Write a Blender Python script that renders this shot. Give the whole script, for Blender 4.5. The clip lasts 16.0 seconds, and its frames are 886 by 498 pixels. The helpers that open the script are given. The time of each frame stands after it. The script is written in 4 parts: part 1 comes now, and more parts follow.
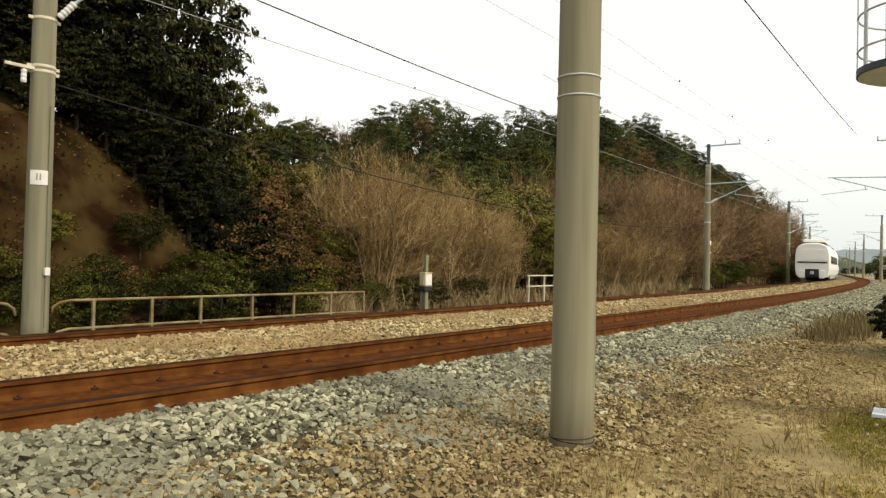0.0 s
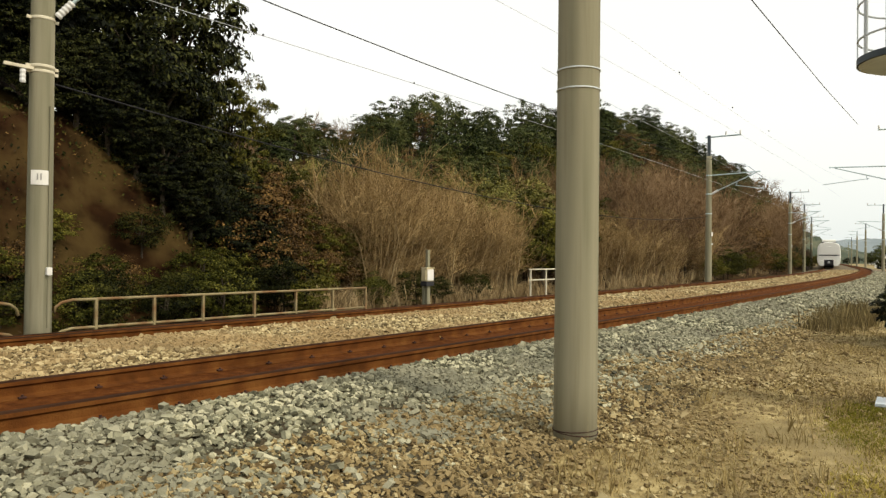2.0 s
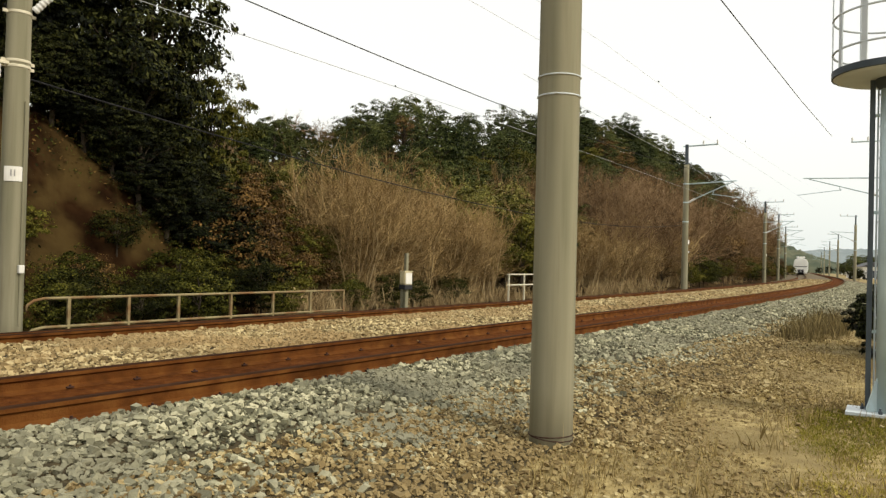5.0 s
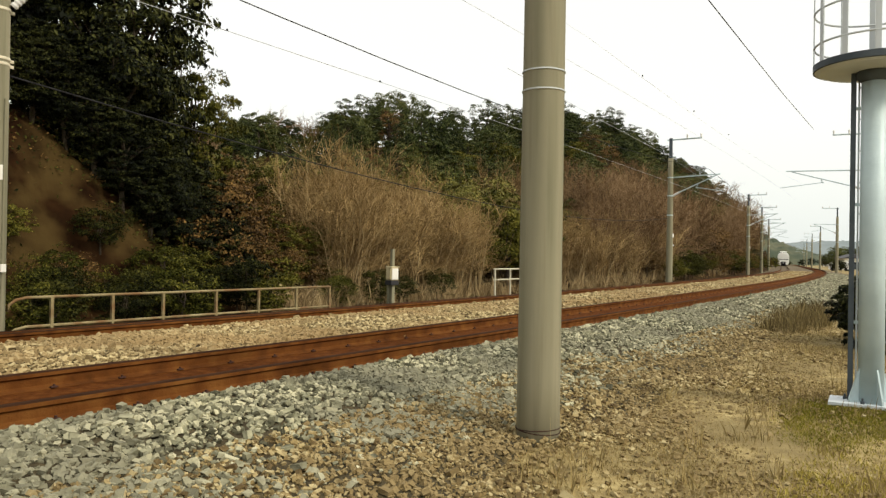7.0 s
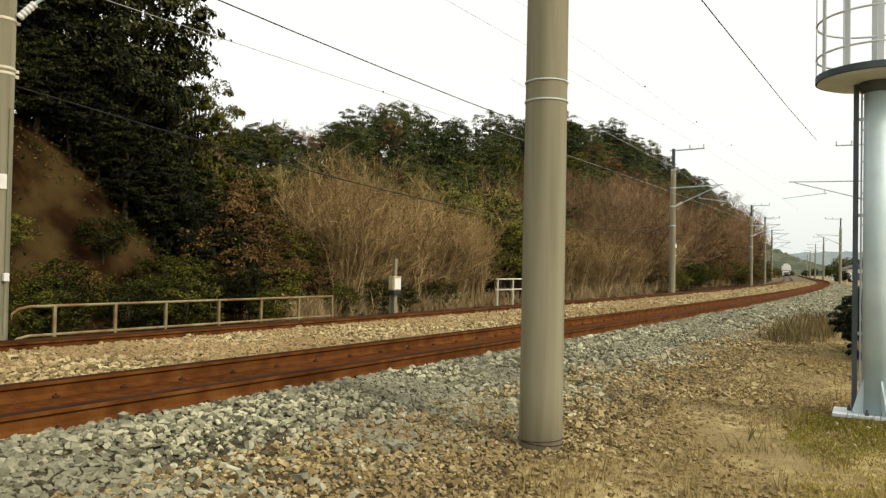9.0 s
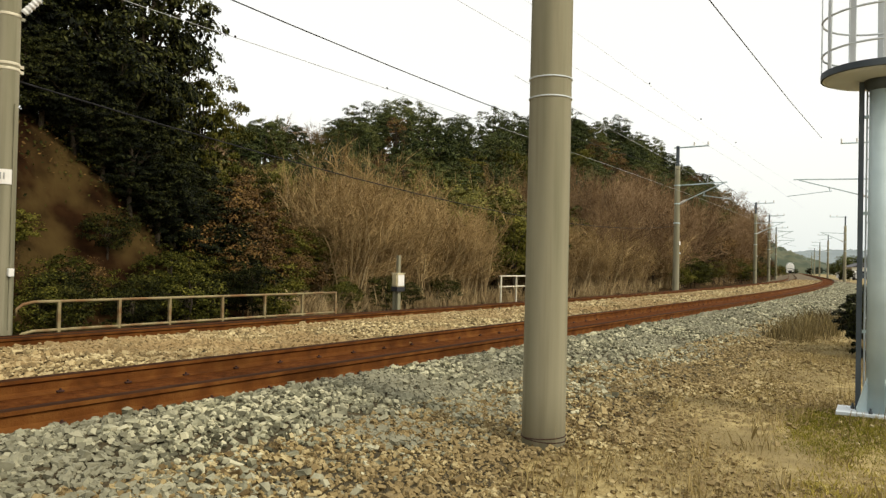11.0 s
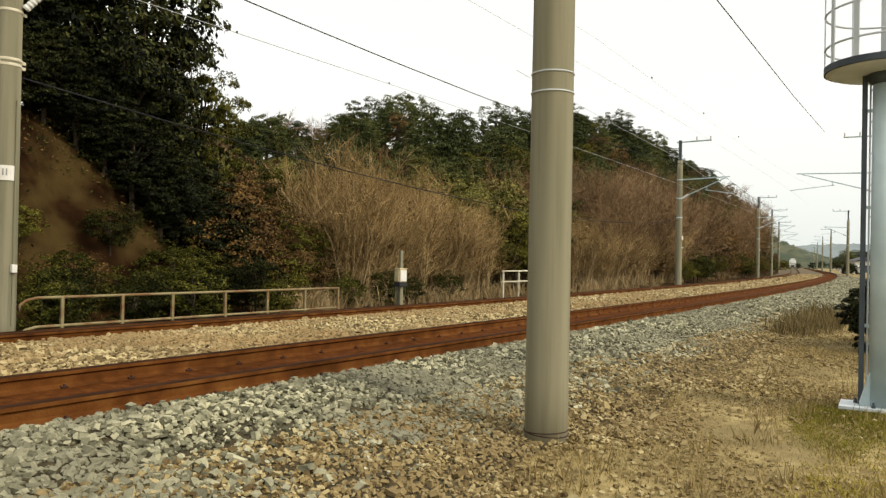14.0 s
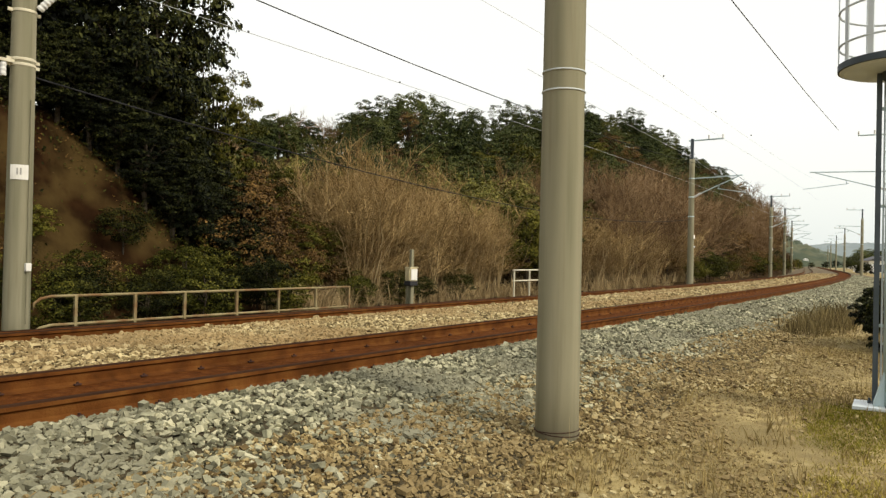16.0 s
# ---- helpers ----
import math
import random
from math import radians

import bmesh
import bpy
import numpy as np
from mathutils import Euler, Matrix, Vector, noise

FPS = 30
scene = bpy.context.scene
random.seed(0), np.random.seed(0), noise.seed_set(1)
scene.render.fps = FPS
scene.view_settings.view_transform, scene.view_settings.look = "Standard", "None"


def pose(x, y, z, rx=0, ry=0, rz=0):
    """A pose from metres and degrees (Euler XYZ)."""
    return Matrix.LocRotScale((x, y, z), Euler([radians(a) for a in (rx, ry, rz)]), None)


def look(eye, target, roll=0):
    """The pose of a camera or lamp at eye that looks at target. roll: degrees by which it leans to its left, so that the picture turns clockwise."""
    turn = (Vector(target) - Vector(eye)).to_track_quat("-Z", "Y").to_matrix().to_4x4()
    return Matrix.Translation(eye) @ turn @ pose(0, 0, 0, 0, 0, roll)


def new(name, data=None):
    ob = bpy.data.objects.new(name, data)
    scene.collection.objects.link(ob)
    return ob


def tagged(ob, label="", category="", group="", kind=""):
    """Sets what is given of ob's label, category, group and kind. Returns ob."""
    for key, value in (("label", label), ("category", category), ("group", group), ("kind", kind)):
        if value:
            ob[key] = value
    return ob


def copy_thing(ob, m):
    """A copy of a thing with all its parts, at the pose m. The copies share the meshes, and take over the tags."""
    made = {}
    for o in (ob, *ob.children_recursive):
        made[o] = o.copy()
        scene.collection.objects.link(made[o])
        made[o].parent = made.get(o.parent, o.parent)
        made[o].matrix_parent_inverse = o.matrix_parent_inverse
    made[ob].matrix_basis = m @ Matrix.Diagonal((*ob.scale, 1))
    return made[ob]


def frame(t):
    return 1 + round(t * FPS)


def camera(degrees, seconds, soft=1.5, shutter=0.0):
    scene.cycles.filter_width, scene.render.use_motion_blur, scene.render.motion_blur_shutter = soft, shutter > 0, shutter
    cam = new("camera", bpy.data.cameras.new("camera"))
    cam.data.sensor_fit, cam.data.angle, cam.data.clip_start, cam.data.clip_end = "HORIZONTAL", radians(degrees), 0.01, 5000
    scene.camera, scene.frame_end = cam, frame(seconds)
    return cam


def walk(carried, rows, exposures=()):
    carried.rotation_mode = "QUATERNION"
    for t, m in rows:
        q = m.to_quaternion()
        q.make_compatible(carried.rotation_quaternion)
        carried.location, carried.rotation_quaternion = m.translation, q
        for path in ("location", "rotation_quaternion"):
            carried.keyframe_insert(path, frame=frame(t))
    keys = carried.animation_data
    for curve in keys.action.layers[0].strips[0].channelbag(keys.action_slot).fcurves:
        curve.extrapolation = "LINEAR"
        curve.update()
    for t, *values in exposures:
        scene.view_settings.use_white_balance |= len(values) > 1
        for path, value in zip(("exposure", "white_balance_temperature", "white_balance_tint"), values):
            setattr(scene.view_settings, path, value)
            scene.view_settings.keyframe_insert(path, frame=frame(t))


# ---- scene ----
cam = camera(62.0, 16.0, soft=1.35)
EYE = (0.0, 0.0, 1.5)
TURNS = [
    (0.0, -0.08, 0.95, -1.39), (0.5, 0.18, 0.83, -0.99), (1.0, 0.28, 0.84, -0.97), (1.5, 0.19, 0.59, -0.47),
    (2.0, 0.04, 0.55, -0.67), (2.5, 0.82, 0.49, -0.52), (3.0, 0.51, 1.10, -0.79), (3.5, 0.50, 1.80, -0.77),
    (4.0, -0.01, 1.86, -0.64), (4.5, -1.23, 1.21, -1.45), (7.0, -2.69, 0.53, -1.05), (7.5, -2.96, 0.64, -0.99),
    (8.0, -2.98, 0.83, -0.97), (8.5, -2.74, 1.00, -1.14), (9.0, -2.49, 1.30, -1.17), (11.5, -2.19, 0.97, -1.35),
    (12.0, -2.17, 0.92, -1.26), (12.5, -1.98, 0.86, -1.29), (13.0, -2.37, 0.80, -1.61), (13.5, -1.95, 0.76, -1.31),
    (14.0, -2.04, 0.66, -1.23), (14.5, -1.83, 0.65, -1.26), (15.0, -1.77, 0.78, -1.25), (15.5, -1.17, 0.73, -1.24),
    (16.0, -1.21, 0.56, -1.26)]
walk(cam, [(t, pose(*EYE, 90 + p, r, y)) for t, y, p, r in TURNS], exposures=[(0.0, 0.0, 7250, 7), (16.0, 0.0, 7250, 7)])

# ---------------------------------------------------------------- sky and sun: bright overcast
world = bpy.data.worlds.new("sky")
scene.world = world
world.use_nodes = True
wn = world.node_tree.nodes
wn.clear()
sky = wn.new("ShaderNodeTexSky")
sky.sky_type, sky.sun_disc = "NISHITA", False
sky.sun_elevation, sky.sun_rotation = radians(38), radians(124)
sky.air_density, sky.dust_density = 1.0, 3.0
cloud = wn.new("ShaderNodeMix")
cloud.data_type = "RGBA"
cloud.inputs["Factor"].default_value = 0.82
cloud.inputs["B"].default_value = (9.0, 9.2, 9.5, 1)
way = wn.new("ShaderNodeTexCoord")
parts = wn.new("ShaderNodeSeparateXYZ")
low_sky = wn.new("ShaderNodeValToRGB")
low_sky.color_ramp.elements[0].position, low_sky.color_ramp.elements[0].color = 0.0, (7.0, 7.8, 8.4, 1)
low_sky.color_ramp.elements[1].position, low_sky.color_ramp.elements[1].color = 0.17, (9.0, 9.2, 9.5, 1)
world.node_tree.links.new(way.outputs["Generated"], parts.inputs[0])
world.node_tree.links.new(parts.outputs["Z"], low_sky.inputs[0])
world.node_tree.links.new(low_sky.outputs[0], cloud.inputs["B"])
tint = wn.new("ShaderNodeBackground")
tint.inputs["Strength"].default_value = 0.132
wout = wn.new("ShaderNodeOutputWorld")
wl = world.node_tree.links
wl.new(sky.outputs[0], cloud.inputs["A"])
wl.new(cloud.outputs["Result"], tint.inputs["Color"])
wl.new(tint.outputs[0], wout.inputs["Surface"])

sun = new("sun", bpy.data.lights.new("sun", "SUN"))
sun.data.energy, sun.data.angle, sun.data.color = 2.35, radians(10), (1.0, 0.95, 0.87)
sun.matrix_world = look((9, -6, 9), (0, 0, 0))

# ---------------------------------------------------------------- materials
def ramp_material(name, colours, scale=4.0, rough=0.85, bump=0.3, metal=0.0, island=0.0, random_value=0.0, coords="Object",
                  detail_scale=None, spec=0.3, stain=None, stain_scale=0.6, stretch=None):
    """Noise-mixed colours at two scales, with relief; island and random_value vary the pieces."""
    m = bpy.data.materials.new(name)
    m.use_nodes = True
    nt = m.node_tree
    nodes, links = nt.nodes, nt.links
    bsdf = nodes["Principled BSDF"]
    bsdf.inputs["Roughness"].default_value = rough
    bsdf.inputs["Metallic"].default_value = metal
    bsdf.inputs["Specular IOR Level"].default_value = spec
    tc = nodes.new("ShaderNodeTexCoord")
    if coords == "World":
        place = nodes.new("ShaderNodeNewGeometry").outputs["Position"]
    else:
        place = tc.outputs[coords]
    if stretch:
        mp = nodes.new("ShaderNodeMapping")
        mp.inputs["Scale"].default_value = stretch
        links.new(place, mp.inputs["Vector"])
        place = mp.outputs[0]
    n1 = nodes.new("ShaderNodeTexNoise")
    n1.inputs["Scale"].default_value, n1.inputs["Detail"].default_value = scale, 6
    links.new(place, n1.inputs["Vector"])
    value = n1.outputs["Fac"]

    def add(value, other, amount):
        mm = nodes.new("ShaderNodeMath")
        mm.operation = "MULTIPLY_ADD"
        links.new(other, mm.inputs[0])
        mm.inputs[1].default_value = amount
        links.new(value, mm.inputs[2])
        m2 = nodes.new("ShaderNodeMath")
        m2.operation = "SUBTRACT"
        links.new(mm.outputs[0], m2.inputs[0])
        m2.inputs[1].default_value = amount / 2
        return m2.outputs[0]
    if island:
        value = add(value, nodes.new("ShaderNodeNewGeometry").outputs["Random Per Island"], island)
    if random_value:
        value = add(value, nodes.new("ShaderNodeObjectInfo").outputs["Random"], random_value)
    ramp = nodes.new("ShaderNodeValToRGB")
    el = ramp.color_ramp.elements
    while len(el) < len(colours):
        el.new(0.5)
    for i, c in enumerate(colours):
        el[i].position = 0.25 + 0.5 * i / max(1, len(colours) - 1)
        el[i].color = (*c, 1)
    links.new(value, ramp.inputs[0])
    colour = ramp.outputs[0]
    if stain:
        n3 = nodes.new("ShaderNodeTexNoise")
        n3.inputs["Scale"].default_value, n3.inputs["Detail"].default_value = stain_scale, 4
        links.new(place, n3.inputs["Vector"])
        r3 = nodes.new("ShaderNodeValToRGB")
        r3.color_ramp.elements[0].position, r3.color_ramp.elements[1].position = 0.42, 0.62
        links.new(n3.outputs["Fac"], r3.inputs[0])
        mx = nodes.new("ShaderNodeMix")
        mx.data_type = "RGBA"
        links.new(r3.outputs[0], mx.inputs["Factor"])
        links.new(colour, mx.inputs["A"])
        mx.inputs["B"].default_value = (*stain, 1)
        colour = mx.outputs["Result"]
    links.new(colour, bsdf.inputs["Base Color"])
    if bump:
        n2 = nodes.new("ShaderNodeTexNoise")
        n2.inputs["Scale"].default_value, n2.inputs["Detail"].default_value = detail_scale or scale * 8, 5
        links.new(place, n2.inputs["Vector"])
        b = nodes.new("ShaderNodeBump")
        b.inputs["Strength"].default_value, b.inputs["Distance"].default_value = bump, 0.02
        links.new(n2.outputs["Fac"], b.inputs["Height"])
        links.new(b.outputs[0], bsdf.inputs["Normal"])
    return m


SOIL = ramp_material("dry_soil", [(0.13, 0.091, 0.036), (0.255, 0.19, 0.079), (0.375, 0.29, 0.127), (0.52, 0.418, 0.2)], 7.0, 0.95, 1.0, coords="World",
                     detail_scale=45, stain=(0.236, 0.1792, 0.0774), stain_scale=1.3)
# Grit kept dark for the shade in the gaps between loose stones.
GRIT_SHADE = ramp_material("shaded_ballast_grit", [(0.022, 0.017, 0.008), (0.055, 0.042, 0.02), (0.115, 0.088, 0.043)], 14.0, 0.95, 1.0, coords="World",
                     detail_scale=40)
STONE_GREY = ramp_material("grey_ballast_stone", [(0.075, 0.071, 0.042), (0.16, 0.156, 0.098), (0.24, 0.234, 0.152), (0.335, 0.322, 0.212), (0.49, 0.46, 0.31)],
                           6.0, 0.9, 0.4, island=0.72, coords="World", stain=(0.215, 0.205, 0.14), stain_scale=0.9)
STONE_TAN = ramp_material("tan_ballast_stone", [(0.1254, 0.0897, 0.0403), (0.2383, 0.1755, 0.0806), (0.326, 0.2483, 0.1208), (0.4013, 0.3149, 0.156), (0.5768, 0.4724, 0.2618)],
                          5.0, 0.9, 0.4, island=0.75, coords="World", stain=(0.3135, 0.218, 0.1007), stain_scale=0.7)
STONE_BROWN = ramp_material("brown_ballast_stone", [(0.105, 0.07, 0.028), (0.2, 0.14, 0.056), (0.275, 0.203, 0.088), (0.345, 0.27, 0.13), (0.46, 0.38, 0.205)],
                            6.0, 0.9, 0.4, island=0.65, coords="World", stain=(0.2383, 0.1746, 0.08), stain_scale=1.1)
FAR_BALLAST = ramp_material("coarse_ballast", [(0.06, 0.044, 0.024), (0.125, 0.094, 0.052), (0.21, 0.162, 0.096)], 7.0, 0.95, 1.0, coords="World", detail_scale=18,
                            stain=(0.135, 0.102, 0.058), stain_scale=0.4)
RUST_GRIT = ramp_material("rust_stained_grit", [(0.045, 0.013, 0.0035), (0.095, 0.030, 0.007), (0.145, 0.053, 0.013)], 12.0, 0.95, 1.0, coords="World", detail_scale=40, spec=0.04)
RUST = ramp_material("rusty_steel", [(0.06, 0.0195, 0.0048), (0.122, 0.0425, 0.0095), (0.18, 0.074, 0.0185)], 5.0, 0.9, 0.4, 0.0, coords="World",
                     detail_scale=70, spec=0.1)
RUST_DARK = ramp_material("dark_rust", [(0.03, 0.014, 0.01), (0.07, 0.03, 0.02)], 12.0, 0.85, 0.3, 0.1)
# Rail head, darker than the rest of the rail.
RAIL_TOP = ramp_material("dark_rail_head", [(0.022, 0.0095, 0.0045), (0.045, 0.02, 0.0095)], 3.0, 0.9, 0.2, 0.0, coords="World", spec=0.08)
CONCRETE = ramp_material("pole_concrete", [(0.208, 0.19, 0.122), (0.272, 0.25, 0.168), (0.335, 0.308, 0.213)], 3.0, 0.85, 0.2, detail_scale=60,
                         stain=(0.19, 0.18, 0.115), stain_scale=1.5, stretch=(6, 6, 0.25))
SLEEPER = ramp_material("sleeper_concrete", [(0.2, 0.17, 0.13), (0.33, 0.29, 0.24)], 6.0, 0.9, 0.4, random_value=0.2)
GALV = ramp_material("galvanised_steel", [(0.44, 0.5546, 0.5782), (0.616, 0.7434, 0.767)], 3.0, 0.5, 0.15, 0.1, stain=(0.396, 0.4956, 0.5192))
GALV_WHITE = ramp_material("pale_painted_steel", [(0.5, 0.55, 0.58), (0.64, 0.69, 0.72)], 3.0, 0.55, 0.1)
STEEL_DARK = ramp_material("dark_painted_steel", [(0.045, 0.06, 0.075), (0.09, 0.11, 0.125)], 4.0, 0.6, 0.1)
FENCE = ramp_material("fence_paint", [(0.176, 0.1365, 0.0638), (0.32, 0.2652, 0.1402)], 5.0, 0.75, 0.3, stain=(0.176, 0.0936, 0.0382), stain_scale=3)
FENCE_PALE = ramp_material("pale_fence_paint", [(0.5, 0.45, 0.33), (0.7, 0.65, 0.5)], 5.0, 0.75, 0.2)
WHITE = ramp_material("white_plate", [(0.72, 0.7, 0.64), (0.82, 0.8, 0.75)], 6.0, 0.6, 0.0)
INK = ramp_material("sign_ink", [(0.3, 0.29, 0.27), (0.4, 0.39, 0.36)], 6.0, 0.7, 0.0)
BEIGE = ramp_material("cabinet_paint", [(0.5, 0.42, 0.24), (0.66, 0.57, 0.36)], 5.0, 0.65, 0.1)
PORCELAIN = ramp_material("porcelain", [(0.6, 0.6, 0.58), (0.75, 0.75, 0.72)], 6.0, 0.25, 0.0)
WIRE = ramp_material("weathered_wire", [(0.02, 0.02, 0.022), (0.04, 0.04, 0.042)], 6.0, 1.0, 0.0, spec=0.0)
# Pale wire grey, lightened further to imitate the wash of the bright sky.
WIRE_PALE = ramp_material("pale_washed_wire", [(0.3, 0.31, 0.32), (0.42, 0.43, 0.44)], 6.0, 0.6, 0.0)
TRAIN_WHITE = ramp_material("train_paint", [(0.82, 0.82, 0.77), (0.86, 0.86, 0.81)], 1.0, 0.35, 0.0)
TRAIN_DARK = ramp_material("train_underframe", [(0.015, 0.015, 0.017), (0.04, 0.04, 0.045)], 3.0, 0.8, 0.1)
TRAIN_GREY = ramp_material("train_roof_grey", [(0.3, 0.31, 0.31), (0.42, 0.43, 0.42)], 2.0, 0.7, 0.1)
GLASS = ramp_material("window_glass", [(0.02, 0.025, 0.03), (0.035, 0.04, 0.045)], 2.0, 0.08, 0.0, spec=0.6)
# Deep crown shade is put into the dark tones, leaf glints into the palest.
LEAF_SHADED = ramp_material("shaded_evergreen_leaf", [(0.0018, 0.0028, 0.0012), (0.0045, 0.0066, 0.0021), (0.0120, 0.0160, 0.0044), (0.060, 0.064, 0.018)], 0.5, 0.55, 0.0,
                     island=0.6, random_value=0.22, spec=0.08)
# Lighter than the near leaves: haze of distance mixed into the green.
LEAF_HAZED = ramp_material("hazed_hill_leaf", [(0.010, 0.0155, 0.005), (0.027, 0.039, 0.0105), (0.06, 0.076, 0.021), (0.13, 0.138, 0.042)], 0.5, 0.65, 0.0,
                         island=0.6, random_value=0.4, spec=0.08)
STEM = ramp_material("pale_stem", [(0.22, 0.150, 0.068), (0.36, 0.262, 0.132), (0.50, 0.385, 0.215)], 1.5, 0.9, 0.0, island=0.5, random_value=0.2)
LEAF_OLIVE = ramp_material("olive_leaf", [(0.018, 0.021, 0.0035), (0.06, 0.061, 0.0095), (0.15, 0.134, 0.024)], 0.6, 0.65, 0.0, island=0.5, random_value=0.3, spec=0.06)
LEAF_YELLOW = ramp_material("yellow_green_leaf", [(0.06, 0.06, 0.011), (0.125, 0.118, 0.023), (0.22, 0.195, 0.05)], 0.6, 0.7, 0.0, island=0.5, random_value=0.3, spec=0.15)
LEAF_BROWN = ramp_material("withered_leaf", [(0.035, 0.0185, 0.0045), (0.095, 0.050, 0.0115), (0.19, 0.108, 0.028)], 0.6, 0.85, 0.0, island=0.5, random_value=0.3)
YELLOW_GRASS = ramp_material("yellowed_grass", [(0.2, 0.165, 0.03), (0.35, 0.29, 0.06), (0.52, 0.43, 0.11)], 1.0, 0.85, 0.0, island=0.5, coords="World")
LEAF_SHRUB = ramp_material("dark_shrub_leaf", [(0.005, 0.0065, 0.002), (0.017, 0.0195, 0.0045), (0.062, 0.06, 0.013)], 0.6, 0.65, 0.0, island=0.55, random_value=0.3, spec=0.05)
WEED = ramp_material("dry_weed_stalk", [(0.085, 0.062, 0.024), (0.16, 0.122, 0.05), (0.25, 0.195, 0.085)], 1.0, 0.9, 0.0, island=0.5, coords="World")
BARK = ramp_material("bark", [(0.035, 0.026, 0.018), (0.08, 0.062, 0.042)], 5.0, 0.95, 0.6)
TWIG = ramp_material("bare_twig", [(0.15, 0.094, 0.036), (0.27, 0.178, 0.073), (0.43, 0.305, 0.14)], 0.7, 0.95, 0.0, island=0.45, random_value=0.3)
TWIG_RED = ramp_material("reddish_twig", [(0.11, 0.067, 0.031), (0.195, 0.122, 0.06), (0.31, 0.205, 0.112)], 0.7, 0.95, 0.0, island=0.4, random_value=0.3)
STRAW = ramp_material("dry_grass", [(0.165, 0.118, 0.043), (0.29, 0.215, 0.085), (0.44, 0.34, 0.15)], 1.0, 0.9, 0.0, island=0.5, coords="World")
GRASS = ramp_material("green_grass", [(0.105, 0.103, 0.009), (0.20, 0.185, 0.016), (0.33, 0.285, 0.042)], 1.0, 0.85, 0.0, island=0.5, coords="World")
# Reddish soil, its colour lowered further to offset the open-sky light.
ROCK = ramp_material("shaded_bank_soil", [(0.006, 0.0028, 0.001), (0.02, 0.0085, 0.003), (0.045, 0.023, 0.009)], 1.6, 0.95, 1.0, coords="World", detail_scale=9,
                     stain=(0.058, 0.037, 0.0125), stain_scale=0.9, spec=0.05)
FAR_HILL = ramp_material("far_forest", [(0.03, 0.045, 0.032), (0.065, 0.08, 0.05), (0.13, 0.125, 0.075)], 0.09, 1.0, 0.0, coords="World")
# Forest colour paled and blued to carry the distance haze.
HAZE_HILL = ramp_material("hazed_distant_forest", [(0.2, 0.24, 0.25), (0.25, 0.29, 0.3)], 0.01, 1.0, 0.0, coords="World")
CAR_WHITE = ramp_material("car_paint", [(0.7, 0.7, 0.7), (0.8, 0.8, 0.8)], 1.0, 0.3, 0.0)
TYRE = ramp_material("tyre_rubber", [(0.015, 0.015, 0.015), (0.03, 0.03, 0.03)], 8.0, 0.9, 0.0)
ROOF_TILE = ramp_material("roof_tile", [(0.05, 0.05, 0.055), (0.1, 0.1, 0.11)], 2.0, 0.7, 0.2)

# ---------------------------------------------------------------- the line of the railway: straight, a left-hand curve, straight again
HEAD, S0, S1, RC, OFF, GAP = radians(53.577), 2.984, 123.0, 756.0, 5.432, 4.083
D0 = np.array([math.cos(HEAD), math.sin(HEAD)])
N0 = np.array([-D0[1], D0[0]])
A1 = (S1 - S0) / RC
D1 = np.array([math.cos(HEAD + A1), math.sin(HEAD + A1)])
N1 = np.array([-D1[1], D1[0]])
CENTRE = D0 * S0 + N0 * (OFF + RC)
E1 = CENTRE + (D0 * math.sin(A1) - N0 * math.cos(A1)) * RC
RAIL_Z = 0.511


def ground_xy(s, v):
    """Place of the point s along the line and v to its left."""
    if s <= S0:
        return D0 * s + N0 * v
    if s >= S1:
        return E1 + D1 * (s - S1) + N1 * (v - OFF)
    a = (s - S0) / RC
    return CENTRE + (D0 * math.sin(a) - N0 * math.cos(a)) * (RC + OFF - v)


def heading(s):
    return HEAD + min(max(s - S0, 0.0), S1 - S0) / RC


def line_sv(x, y):
    """s and v of a place (arrays)."""
    px, py = np.asarray(x, float), np.asarray(y, float)
    s = px * D0[0] + py * D0[1]
    v = px * N0[0] + py * N0[1]
    qx, qy = px - CENTRE[0], py - CENTRE[1]
    a = np.arctan2(qx * D0[0] + qy * D0[1], -(qx * N0[0] + qy * N0[1]))
    ex, ey = px - E1[0], py - E1[1]
    se, ve = S1 + ex * D1[0] + ey * D1[1], OFF + ex * N1[0] + ey * N1[1]
    sa, va = S0 + a * RC, OFF + RC - np.hypot(qx, qy)
    bend, end = (s > S0) & (a < A1), (s > S0) & (a >= A1)
    return np.where(end, se, np.where(bend, sa, s)), np.where(end, ve, np.where(bend, va, v))


def smooth(x):
    x = np.clip(x, 0, 1)
    return x * x * (3 - 2 * x)


